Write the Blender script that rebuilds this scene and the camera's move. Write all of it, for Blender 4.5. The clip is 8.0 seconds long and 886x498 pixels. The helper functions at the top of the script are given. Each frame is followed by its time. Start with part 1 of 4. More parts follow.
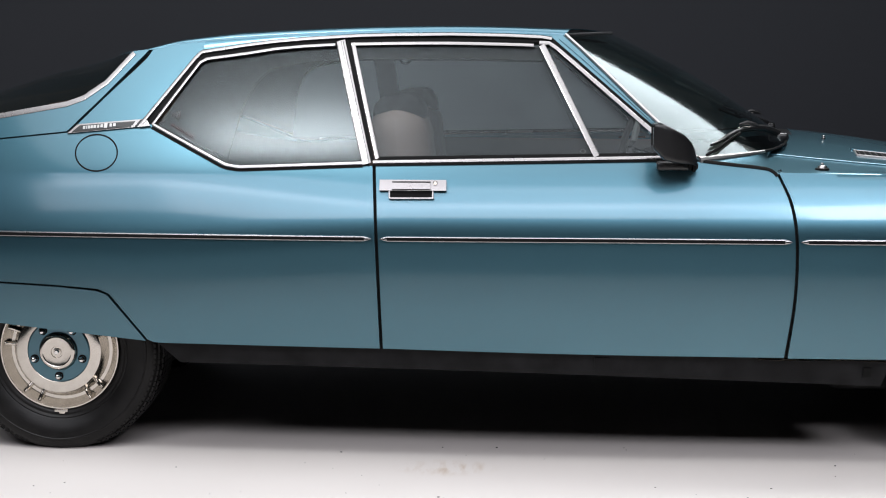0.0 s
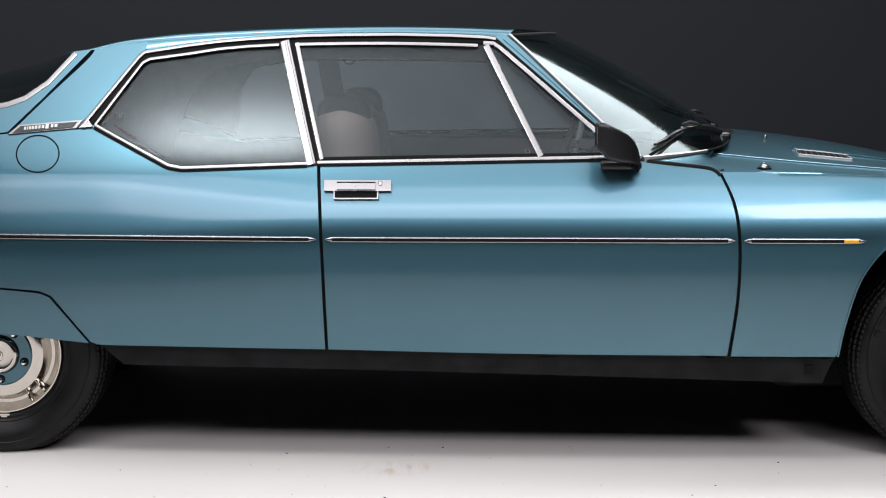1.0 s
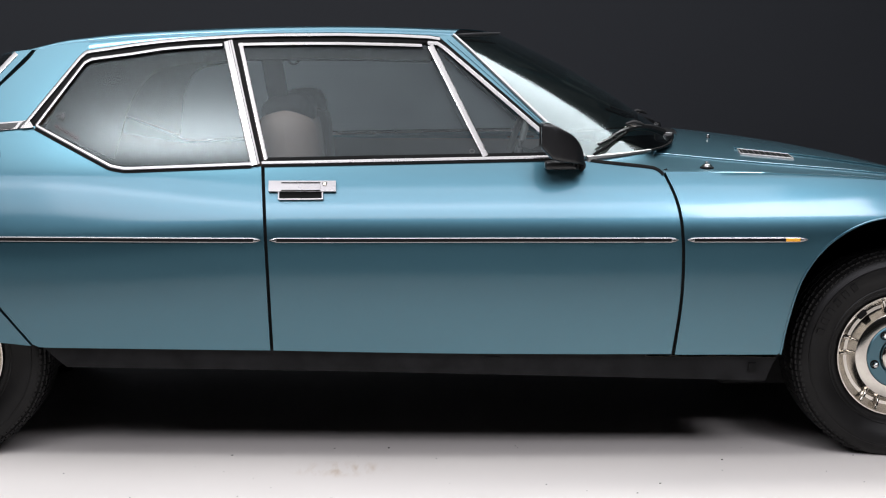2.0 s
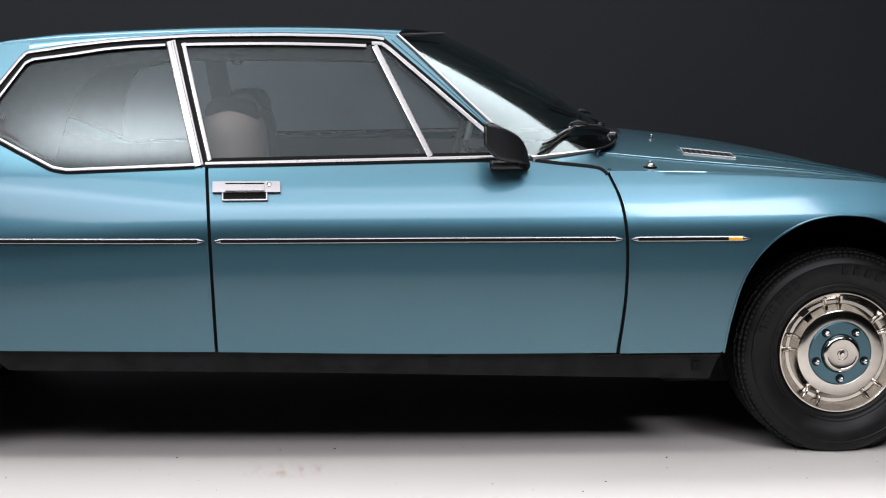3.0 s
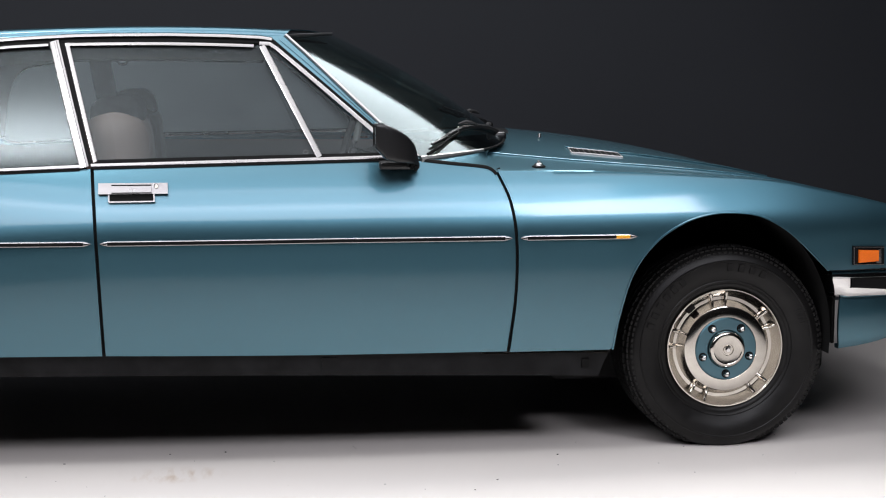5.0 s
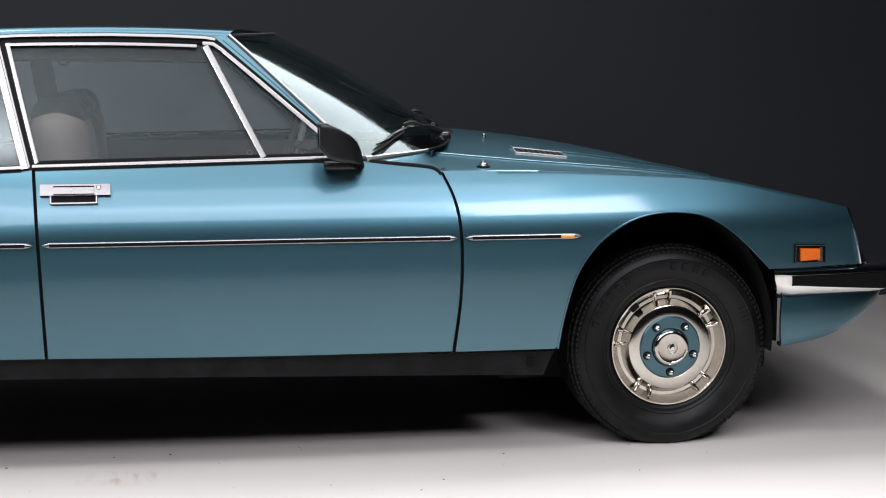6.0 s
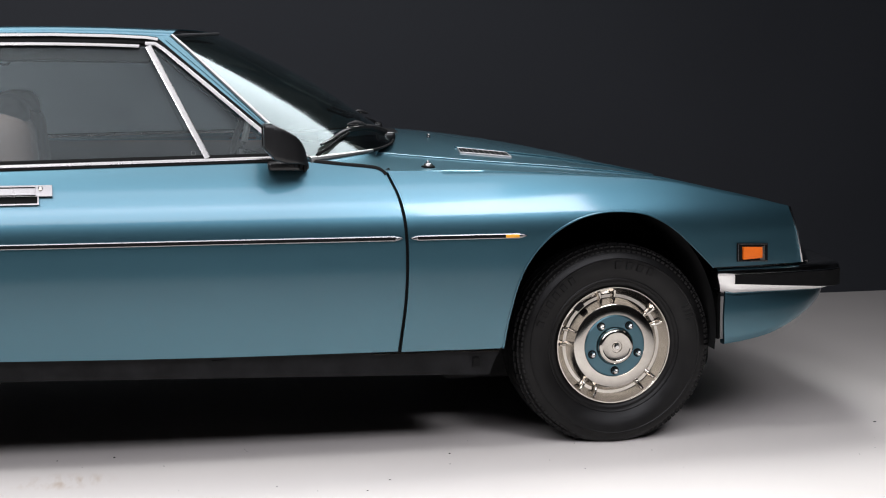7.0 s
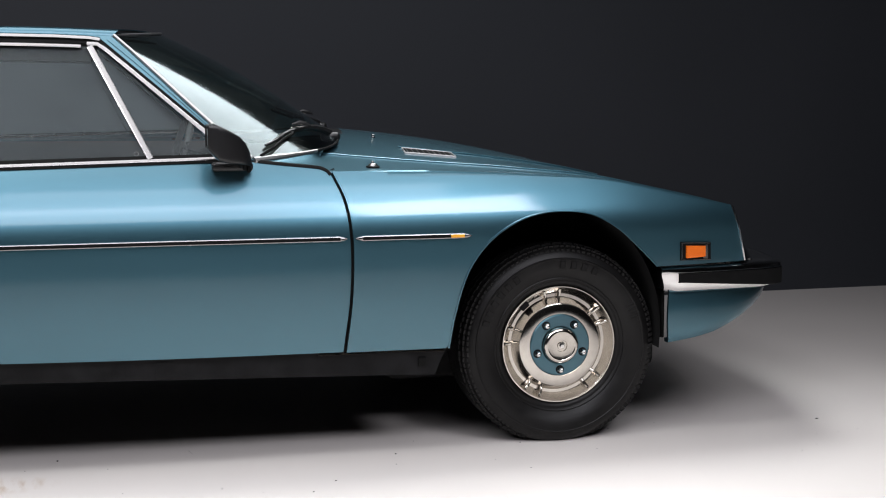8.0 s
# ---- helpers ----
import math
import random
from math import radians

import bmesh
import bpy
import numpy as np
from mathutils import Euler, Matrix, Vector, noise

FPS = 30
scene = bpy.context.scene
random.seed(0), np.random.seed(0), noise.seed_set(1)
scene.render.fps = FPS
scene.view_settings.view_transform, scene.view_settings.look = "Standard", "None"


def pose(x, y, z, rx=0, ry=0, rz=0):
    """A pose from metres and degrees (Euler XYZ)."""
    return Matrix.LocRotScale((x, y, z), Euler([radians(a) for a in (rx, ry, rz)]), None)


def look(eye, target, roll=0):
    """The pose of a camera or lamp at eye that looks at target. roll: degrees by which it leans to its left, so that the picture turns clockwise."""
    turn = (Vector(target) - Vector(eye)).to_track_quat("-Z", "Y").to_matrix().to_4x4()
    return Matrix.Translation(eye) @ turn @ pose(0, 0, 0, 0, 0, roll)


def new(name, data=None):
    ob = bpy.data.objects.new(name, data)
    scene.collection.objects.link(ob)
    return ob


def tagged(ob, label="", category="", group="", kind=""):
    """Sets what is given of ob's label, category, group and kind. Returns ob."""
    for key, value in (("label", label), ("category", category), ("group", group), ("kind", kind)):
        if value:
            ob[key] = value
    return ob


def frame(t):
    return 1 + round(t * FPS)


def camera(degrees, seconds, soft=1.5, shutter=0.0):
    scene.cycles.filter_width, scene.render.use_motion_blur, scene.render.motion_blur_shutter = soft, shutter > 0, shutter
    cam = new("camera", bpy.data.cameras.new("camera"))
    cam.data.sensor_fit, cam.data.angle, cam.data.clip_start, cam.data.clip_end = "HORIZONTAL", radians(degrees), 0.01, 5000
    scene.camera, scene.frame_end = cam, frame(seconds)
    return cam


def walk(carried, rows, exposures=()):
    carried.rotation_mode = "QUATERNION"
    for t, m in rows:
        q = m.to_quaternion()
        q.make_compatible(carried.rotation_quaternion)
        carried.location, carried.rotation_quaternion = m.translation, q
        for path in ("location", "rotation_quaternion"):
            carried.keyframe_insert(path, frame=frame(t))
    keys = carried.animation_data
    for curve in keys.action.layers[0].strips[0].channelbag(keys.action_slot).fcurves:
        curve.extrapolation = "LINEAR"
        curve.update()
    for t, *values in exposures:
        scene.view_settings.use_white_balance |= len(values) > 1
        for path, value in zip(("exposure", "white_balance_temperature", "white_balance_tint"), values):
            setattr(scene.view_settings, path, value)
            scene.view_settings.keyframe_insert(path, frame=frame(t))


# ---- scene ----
# ---------------------------------------------------------------- camera
cam = camera(32.48, 8.0, soft=1.1)
EYE = 1.249
PITCH, ROLL = -7.344, -0.1375
YAW_START, YAW_RATE = 2.542, -2.083
walk(cam, [(0.5 * k, pose(0, 0, EYE, 0, 0, YAW_START + YAW_RATE * 0.5 * k) @ pose(0, 0, 0, 90 + PITCH, 0, 0) @ pose(0, 0, 0, 0, 0, ROLL)) for k in range(17)])

# ---------------------------------------------------------------- light
world = bpy.data.worlds.new("studio_world")
scene.world = world
world.use_nodes = True
world.node_tree.nodes["Background"].inputs[0].default_value = (0.5, 0.55, 0.6, 1)
world.node_tree.nodes["Background"].inputs[1].default_value = 0.032


def softbox(name, m, sx, sy, watts, tint=(1, 1, 1), spread=180):
    lamp = bpy.data.lights.new(name, "AREA")
    lamp.shape, lamp.size, lamp.size_y, lamp.energy, lamp.color = "RECTANGLE", sx, sy, watts, tint
    lamp.spread = radians(spread)
    ob = new(name, lamp)
    ob.matrix_world = m
    return ob


softbox("softbox_key", look((-0.67, 0.6, 3.55), (-0.67, 4.46, 0.78)), 4.86, 0.9, 78, (0.925, 0.915, 1.0))
softbox("softbox_key", look((2.42, 0.6, 3.55), (1.30, 4.46, 0.78)), 1.32, 0.9, 15.5, (0.925, 0.915, 1.0), 90)
softbox("softbox_key", look((-3.7, 0.6, 3.55), (-3.7, 4.46, 0.78)), 1.2, 0.9, 9.5, (0.925, 0.915, 1.0))
softbox("softbox_upper", look((-0.90, 0.66, 4.34), (-0.90, 4.46, 0.78)), 6.8, 0.80, 62, (0.925, 0.915, 1.0))
softbox("softbox_ceiling", pose(-1.10, 3.2, 4.6), 5.0, 5.0, 92, (0.95, 0.955, 1.0), 102)
# unseen extra lamp, added to brighten the floor on the right
softbox("softbox_ceiling", pose(2.5, 1.7, 4.6), 2.2, 2.0, 22, (0.95, 0.955, 1.0), 102)
softbox("softbox_rear", pose(-1.66, 3.00, 4.5), 1.12, 0.62, 74, (0.95, 0.97, 1.0))
softbox("softbox_front", pose(1.48, 5.33, 2.60, -30), 1.30, 1.06, 21, (0.95, 0.98, 1.0), 90)
scene.view_settings.exposure = 0.0


# ---------------------------------------------------------------- materials
def material(name, color, rough=0.5, metal=0.0, coat=0.0, vary=0.06, scale=8.0, bump=0.0, bump_scale=200.0, coat_rough=0.03, spec=0.5, wear=0.15):
    m = bpy.data.materials.new(name)
    m.use_nodes = True
    nt = m.node_tree
    b = nt.nodes["Principled BSDF"]
    b.inputs["Roughness"].default_value = rough
    b.inputs["Metallic"].default_value = metal
    b.inputs["Coat Weight"].default_value = coat
    b.inputs["Coat Roughness"].default_value = coat_rough
    b.inputs["Specular IOR Level"].default_value = spec
    tc = nt.nodes.new("ShaderNodeTexCoord")
    n1 = nt.nodes.new("ShaderNodeTexNoise")
    n1.inputs["Scale"].default_value, n1.inputs["Detail"].default_value = scale, 6
    nt.links.new(tc.outputs["Object"], n1.inputs["Vector"])
    ramp = nt.nodes.new("ShaderNodeValToRGB")
    lo, hi = ramp.color_ramp.elements
    lo.position, hi.position = 0.3, 0.7
    lo.color = (*[c * (1 - vary) for c in color], 1)
    hi.color = (*[min(1, c * (1 + vary)) for c in color], 1)
    nt.links.new(n1.outputs["Fac"], ramp.inputs["Fac"])
    nt.links.new(ramp.outputs["Color"], b.inputs["Base Color"])
    mr = nt.nodes.new("ShaderNodeMapRange")
    mr.inputs["To Min"].default_value, mr.inputs["To Max"].default_value = max(0.0, rough * (1 - wear)), min(1, rough * (1 + wear))
    nt.links.new(n1.outputs["Fac"], mr.inputs["Value"])
    nt.links.new(mr.outputs["Result"], b.inputs["Roughness"])
    if bump:
        n2 = nt.nodes.new("ShaderNodeTexNoise")
        n2.inputs["Scale"].default_value, n2.inputs["Detail"].default_value = bump_scale, 4
        nt.links.new(tc.outputs["Object"], n2.inputs["Vector"])
        bp = nt.nodes.new("ShaderNodeBump")
        bp.inputs["Strength"].default_value, bp.inputs["Distance"].default_value = bump, 0.002
        nt.links.new(n2.outputs["Fac"], bp.inputs["Height"])
        nt.links.new(bp.outputs["Normal"], b.inputs["Normal"])
    return m


def glass_material(name, tint, rough=0.05, ior=1.5, dust=0.0, sheen=(0.86, 0.97, 1.0)):
    m = bpy.data.materials.new(name)
    m.use_nodes = True
    nt = m.node_tree
    nt.nodes.remove(nt.nodes["Principled BSDF"])
    tr = nt.nodes.new("ShaderNodeBsdfTransparent")
    tr.inputs["Color"].default_value = (*tint, 1)
    gl = nt.nodes.new("ShaderNodeBsdfGlossy")
    gl.inputs["Roughness"].default_value = rough
    gl.inputs["Color"].default_value = (*sheen, 1)
    # Schlick's curve, alike from both faces of the pane
    f0 = ((ior - 1) / (ior + 1)) ** 2
    lw = nt.nodes.new("ShaderNodeLayerWeight")
    lw.inputs["Blend"].default_value = 0.5
    power = nt.nodes.new("ShaderNodeMath")
    power.operation = "POWER"
    power.inputs[1].default_value = 5.0
    nt.links.new(lw.outputs["Facing"], power.inputs[0])
    fr = nt.nodes.new("ShaderNodeMath")
    fr.operation = "MULTIPLY_ADD"
    fr.inputs[1].default_value, fr.inputs[2].default_value = 1 - f0, f0
    nt.links.new(power.outputs[0], fr.inputs[0])
    mx = nt.nodes.new("ShaderNodeMixShader")
    nt.links.new(fr.outputs[0], mx.inputs["Fac"])
    nt.links.new(tr.outputs[0], mx.inputs[1])
    nt.links.new(gl.outputs[0], mx.inputs[2])
    if not dust:
        nt.links.new(mx.outputs[0], nt.nodes["Material Output"].inputs["Surface"])
        return m
    # a film of dust, lit from both sides
    film = nt.nodes.new("ShaderNodeMixShader")
    cloud = nt.nodes.new("ShaderNodeTexNoise")
    cloud.inputs["Scale"].default_value, cloud.inputs["Detail"].default_value = 5.0, 5
    tc = nt.nodes.new("ShaderNodeTexCoord")
    nt.links.new(tc.outputs["Object"], cloud.inputs["Vector"])
    amount = nt.nodes.new("ShaderNodeMapRange")
    amount.inputs["To Min"].default_value, amount.inputs["To Max"].default_value = dust * 0.8, dust * 1.2
    nt.links.new(cloud.outputs["Fac"], amount.inputs["Value"])
    nt.links.new(amount.outputs["Result"], film.inputs["Fac"])
    tl, df, halves = nt.nodes.new("ShaderNodeBsdfTranslucent"), nt.nodes.new("ShaderNodeBsdfDiffuse"), nt.nodes.new("ShaderNodeMixShader")
    tl.inputs["Color"].default_value = df.inputs["Color"].default_value = (0.74, 0.82, 0.82, 1)
    nt.links.new(tl.outputs[0], halves.inputs[1])
    nt.links.new(df.outputs[0], halves.inputs[2])
    nt.links.new(mx.outputs[0], film.inputs[1])
    nt.links.new(halves.outputs[0], film.inputs[2])
    nt.links.new(film.outputs[0], nt.nodes["Material Output"].inputs["Surface"])
    return m


PAINT = material("teal_metallic_paint", (0.061, 0.150, 0.192), 0.33, 0.96, 1.0, 0.02, 3, coat_rough=0.09, wear=0.0)
# a second, broader lobe for the metal flakes under the lacquer
nt = PAINT.node_tree
lacquer = nt.nodes["Principled BSDF"]
lacquer.inputs["Coat IOR"].default_value = 1.49
flakes = nt.nodes.new("ShaderNodeBsdfPrincipled")
flakes.inputs["Metallic"].default_value, flakes.inputs["Roughness"].default_value = 0.9, 0.56
nt.links.new(lacquer.inputs["Base Color"].links[0].from_socket, flakes.inputs["Base Color"])
blend = nt.nodes.new("ShaderNodeMixShader")
blend.inputs["Fac"].default_value = 0.14
nt.links.new(lacquer.outputs["BSDF"], blend.inputs[1])
nt.links.new(flakes.outputs["BSDF"], blend.inputs[2])
nt.links.new(blend.outputs["Shader"], nt.nodes["Material Output"].inputs["Surface"])
# one chrome in two tones: darkened where lamps mirror in it, brightened elsewhere
DIM_CHROME = material("dimmed_chrome", (0.28, 0.27, 0.268), 0.27, 1.0, vary=0.03)
BRIGHT_CHROME = material("brightened_chrome", (0.78, 0.77, 0.76), 0.12, 1.0, vary=0.03)
SATIN = material("satin_bright_trim", (0.48, 0.475, 0.47), 0.42, 1.0, vary=0.03)
STEEL = material("brushed_stainless", (0.58, 0.545, 0.495), 0.13, 1.0, vary=0.06, scale=40, bump=0.03)
RUBBER = material("black_rubber", (0.0065, 0.0065, 0.0065), 0.55, vary=0.2, scale=60, spec=0.06)
TYRE = material("tyre_rubber", (0.0062, 0.0059, 0.0058), 0.42, vary=0.3, scale=25, bump=0.25, bump_scale=300, spec=0.22)
PLASTIC = material("black_plastic", (0.009, 0.009, 0.0095), 0.31, vary=0.15, scale=80, bump=0.15, bump_scale=900, spec=0.45)
SILL = material("sill_black", (0.008, 0.008, 0.0085), 0.6, vary=0.5, scale=14, bump=0.3, bump_scale=60, spec=0.12)
DARK = material("underside_black", (0.011, 0.011, 0.011), 0.95, vary=0.3, spec=0.05)
# the tan seat leather, darkened to keep its reflection out of the far glass
CUSHION = material("darkened_seat_leather", (0.045, 0.032, 0.026), 0.65, vary=0.15, scale=5)
AMBER = material("amber_lens", (0.78, 0.15, 0.008), 0.25, coat=1.0, vary=0.1, scale=300, bump=0.6, bump_scale=500)
YELLOW = material("yellow_amber_lens", (0.80, 0.36, 0.03), 0.3, coat=1.0, vary=0.1, scale=300)
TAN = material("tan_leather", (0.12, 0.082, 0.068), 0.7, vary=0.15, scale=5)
DARKLEATHER = material("dark_headrest_leather", (0.004, 0.0036, 0.0036), 0.85, vary=0.2, scale=5, spec=0.02)
TRIM = material("grey_door_trim", (0.16, 0.155, 0.15), 0.7, vary=0.15, scale=5)
CARPET = material("dark_carpet", (0.03, 0.028, 0.027), 0.95, vary=0.3, scale=12)
BROWN = material("brown_carpet", (0.10, 0.058, 0.036), 0.95, vary=0.35, scale=40)
LINER = material("dark_headliner", (0.05, 0.048, 0.047), 0.9, vary=0.1)
LINING = material("dark_lining", (0.010, 0.0096, 0.0094), 0.95, vary=0.2, scale=30, spec=0.05)
GLASS = glass_material("window_glass", (0.88, 0.96, 0.97), 0.42, 1.40, 0.0, (0.86, 0.96, 1.0))
FARGLASS = glass_material("far_side_glass", (0.88, 0.96, 0.97), 0.60, 1.30, 0.42)
REARGLASS = glass_material("rear_side_glass", (0.80, 0.88, 0.90), 0.20, 1.43)
DARKGLASS = glass_material("windscreen_glass", (0.58, 0.68, 0.64), 0.09, 1.6)
FLOOR = material("studio_floor_paint", (0.665, 0.625, 0.592), 0.55, vary=0.02, scale=1.5, bump=0.05, bump_scale=90)
WALL = material("dark_studio_wall", (0.0265, 0.0290, 0.0340), 0.6, vary=0.06, scale=1.2, spec=0.3)
CONCRETE = material("dark_floor_paint", (0.068, 0.088, 0.108), 0.6, vary=0.15, scale=3)
nt = FLOOR.node_tree
geo = nt.nodes.new("ShaderNodeTexCoord")
shift = nt.nodes.new("ShaderNodeMapping")
shift.inputs["Location"].default_value = (0.19, -4.49, 0)
nt.links.new(geo.outputs["Object"], shift.inputs["Vector"])
spread = nt.nodes.new("ShaderNodeMapping")
spread.inputs["Rotation"].default_value = (0, 0, radians(30))
spread.inputs["Scale"].default_value = (26, 7, 1)
nt.links.new(shift.outputs["Vector"], spread.inputs["Vector"])
grain = nt.nodes.new("ShaderNodeTexNoise")
grain.inputs["Scale"].default_value, grain.inputs["Detail"].default_value = 1.0, 5
nt.links.new(spread.outputs["Vector"], grain.inputs["Vector"])
squash = nt.nodes.new("ShaderNodeMapping")
squash.inputs["Scale"].default_value = (6.5, 11, 1)
nt.links.new(shift.outputs["Vector"], squash.inputs["Vector"])
size = nt.nodes.new("ShaderNodeVectorMath")
size.operation = "LENGTH"
nt.links.new(squash.outputs["Vector"], size.inputs[0])
near = nt.nodes.new("ShaderNodeMapRange")
near.inputs["From Min"].default_value, near.inputs["From Max"].default_value = 1.1, 0.2
nt.links.new(size.outputs["Value"], near.inputs["Value"])
streak = nt.nodes.new("ShaderNodeMapRange")
streak.inputs["From Min"].default_value, streak.inputs["From Max"].default_value, streak.inputs["To Max"].default_value = 0.45, 0.70, 0.8
nt.links.new(grain.outputs["Fac"], streak.inputs["Value"])
both = nt.nodes.new("ShaderNodeMath")
both.operation = "MULTIPLY"
nt.links.new(near.outputs["Result"], both.inputs[0])
nt.links.new(streak.outputs["Result"], both.inputs[1])
stain = nt.nodes.new("ShaderNodeMix")
stain.data_type = "RGBA"
stain.inputs["B"].default_value = (0.42, 0.29, 0.18, 1)
base = nt.nodes["Principled BSDF"].inputs["Base Color"]
nt.links.new(base.links[0].from_socket, stain.inputs["A"])
nt.links.new(both.outputs["Value"], stain.inputs["Factor"])
nt.links.new(stain.outputs["Result"], base)
LETTER = material("silver_lettering", (0.42, 0.42, 0.41), 0.38, 0.7)


# ---------------------------------------------------------------- mesh helpers
def spline(xs, ys):
    xs, ys = np.array(xs, float), np.array(ys, float)
    m = np.gradient(ys, xs)

    def f(x):
        x = min(max(x, xs[0]), xs[-1])
        i = min(max(int(np.searchsorted(xs, x)) - 1, 0), len(xs) - 2)
        h = xs[i + 1] - xs[i]
        t = (x - xs[i]) / h
        return float((2 * t**3 - 3 * t**2 + 1) * ys[i] + (t**3 - 2 * t**2 + t) * h * m[i] + (-2 * t**3 + 3 * t**2) * ys[i + 1] + (t**3 - t**2) * h * m[i + 1])

    return f


def curve(pts, n, smooth=True):
    """n + 1 points evenly along a curve through pts."""
    p = np.array(pts, float)
    if smooth and len(p) > 2:
        q = np.vstack([2 * p[0] - p[1], p, 2 * p[-1] - p[-2]])
        out = []
        for i in range(1, len(q) - 2):
            a, b, c, d = q[i - 1], q[i], q[i + 1], q[i + 2]
            dl = [max(1e-6, np.linalg.norm(v) ** 0.5) for v in (b - a, c - b, d - c)]
            m1 = ((b - a) / dl[0] - (c - a) / (dl[0] + dl[1]) + (c - b) / dl[1]) * dl[1]
            m2 = ((c - b) / dl[1] - (d - b) / (dl[1] + dl[2]) + (d - c) / dl[2]) * dl[1]
            for t in np.linspace(0, 1, 24, endpoint=False):
                out.append((2 * t**3 - 3 * t**2 + 1) * b + (t**3 - 2 * t**2 + t) * m1 + (-2 * t**3 + 3 * t**2) * c + (t**3 - t**2) * m2)
        out.append(p[-1])
        p = np.array(out)
    s = np.r_[0, np.cumsum(np.linalg.norm(np.diff(p, axis=0), axis=1))]
    u = np.linspace(0, s[-1], n + 1)
    return np.stack([np.interp(u, s, p[:, k]) for k in range(p.shape[1])], 1)


def coons(bottom, right, top, left, nu, nv, smooth=(True, True, True, True)):
    """A grid of plan points between four edges; bottom and top run along u, left and right along v."""
    b, t = curve(bottom, nu, smooth[0]), curve(top, nu, smooth[2])
    r, l = curve(right, nv, smooth[1]), curve(left, nv, smooth[3])
    g = np.zeros((nv + 1, nu + 1, b.shape[1]))
    for j in range(nv + 1):
        v = j / nv
        for i in range(nu + 1):
            u = i / nu
            g[j, i] = (1 - v) * b[i] + v * t[i] + (1 - u) * l[j] + u * r[j] - ((1 - u) * (1 - v) * b[0] + u * (1 - v) * b[-1] + (1 - u) * v * t[0] + u * v * t[-1])
    return g


def link(name, bm, mat, parent=None, label="", smooth=True, angle=0.6):
    me = bpy.data.meshes.new(name)
    bmesh.ops.recalc_face_normals(bm, faces=bm.faces)
    for e in bm.edges:
        if len(e.link_faces) == 2:
            e.smooth = e.calc_face_angle(0) < angle
    for f in bm.faces:
        f.smooth = smooth
    bm.to_mesh(me)
    bm.free()
    me.materials.append(mat)
    ob = new(name, me)
    if parent:
        ob.parent = parent
    if label:
        tagged(ob, label)
    return ob


def part(name, bm, mat, parent, label="", smooth=True, angle=0.6):
    return link(name, bm, mat, parent, label, smooth, angle)


def add_grid(bm, rows, wrap_u=False, wrap_v=False):
    vs = [[bm.verts.new(p) for p in row] for row in rows]
    nj, ni = len(vs), len(vs[0])
    for j in range(nj if wrap_v else nj - 1):
        for i in range(ni if wrap_u else ni - 1):
            q = [vs[j][i], vs[j][(i + 1) % ni], vs[(j + 1) % nj][(i + 1) % ni], vs[(j + 1) % nj][i]]
            if len({id(v) for v in q}) == 4:
                bm.faces.new(q)
    return vs


def add_box(bm, cx, cy, cz, sx, sy, sz, bevel=0.0, seg=2, m=None):
    r = bmesh.ops.create_cube(bm, size=1)
    mat = Matrix.LocRotScale((cx, cy, cz), None, (sx, sy, sz))
    bmesh.ops.transform(bm, matrix=(m or Matrix()) @ mat, verts=r["verts"])
    if bevel:
        es = {e for v in r["verts"] for e in v.link_edges}
        bmesh.ops.bevel(bm, geom=list(es), offset=bevel, segments=seg, profile=0.5, affect="EDGES")


def shell(bm, depth):
    """Turns the open border of a sheet back by depth, away from its face normals: a folded panel edge."""
    bmesh.ops.recalc_face_normals(bm, faces=bm.faces)
    bm.normal_update()
    border = [e for e in bm.edges if len(e.link_faces) == 1]
    norm = {v: v.normal.copy() for e in border for v in e.verts}
    made = {v: bm.verts.new(v.co - n * depth) for v, n in norm.items()}
    for e in border:
        a, b = e.verts
        bm.faces.new((a, b, made[b], made[a]))


def tube(bm, pts, radius, seg=8, closed=False):
    pts = [Vector(p) for p in pts]
    rows = []
    for i, p in enumerate(pts):
        a = pts[i - 1] if i or closed else p
        b = pts[(i + 1) % len(pts)] if i < len(pts) - 1 or closed else p
        t = (b - a).normalized()
        u = t.cross(Vector((0.31, 0.2, 0.93))).normalized()
        w = t.cross(u)
        r = radius[i] if isinstance(radius, (list, tuple)) else radius
        rows.append([p + (u * math.cos(2 * math.pi * k / seg) + w * math.sin(2 * math.pi * k / seg)) * r for k in range(seg)])
    add_grid(bm, rows, wrap_u=True, wrap_v=closed)
    if not closed:
        for row in (0, -1):
            bm.faces.new([v for v in list(bm.verts)[-len(rows) * seg:][(0 if row == 0 else (len(rows) - 1) * seg):(seg if row == 0 else len(rows) * seg)]])


def lathe(bm, profile, seg=64, axis_y=True):
    """Profile of (radius, y) turned round the y axis."""
    rows = [[(r * math.cos(2 * math.pi * k / seg), y, r * math.sin(2 * math.pi * k / seg)) for k in range(seg)] for r, y in profile]
    add_grid(bm, rows, wrap_u=True)


# ---------------------------------------------------------------- form of the car
# The car: x ahead, z up, y to its far side; half-widths count from its middle.
HALF = spline([-2.4, -1.9, -1.41, -0.9, -0.4, 0.2, 0.9, 1.5, 1.8, 2.0, 2.2, 2.4, 2.6], [0.66, 0.735, 0.80, 0.85, 0.888, 0.912, 0.92, 0.915, 0.905, 0.888, 0.858, 0.81, 0.75])
CREASE = spline([-2.4, -1.4, -0.6, 0.2, 0.8, 1.16, 1.52, 1.65, 1.9, 2.1, 2.3], [0.86, 0.885, 0.888, 0.888, 0.894, 0.884, 0.862, 0.852, 0.803, 0.757, 0.70])
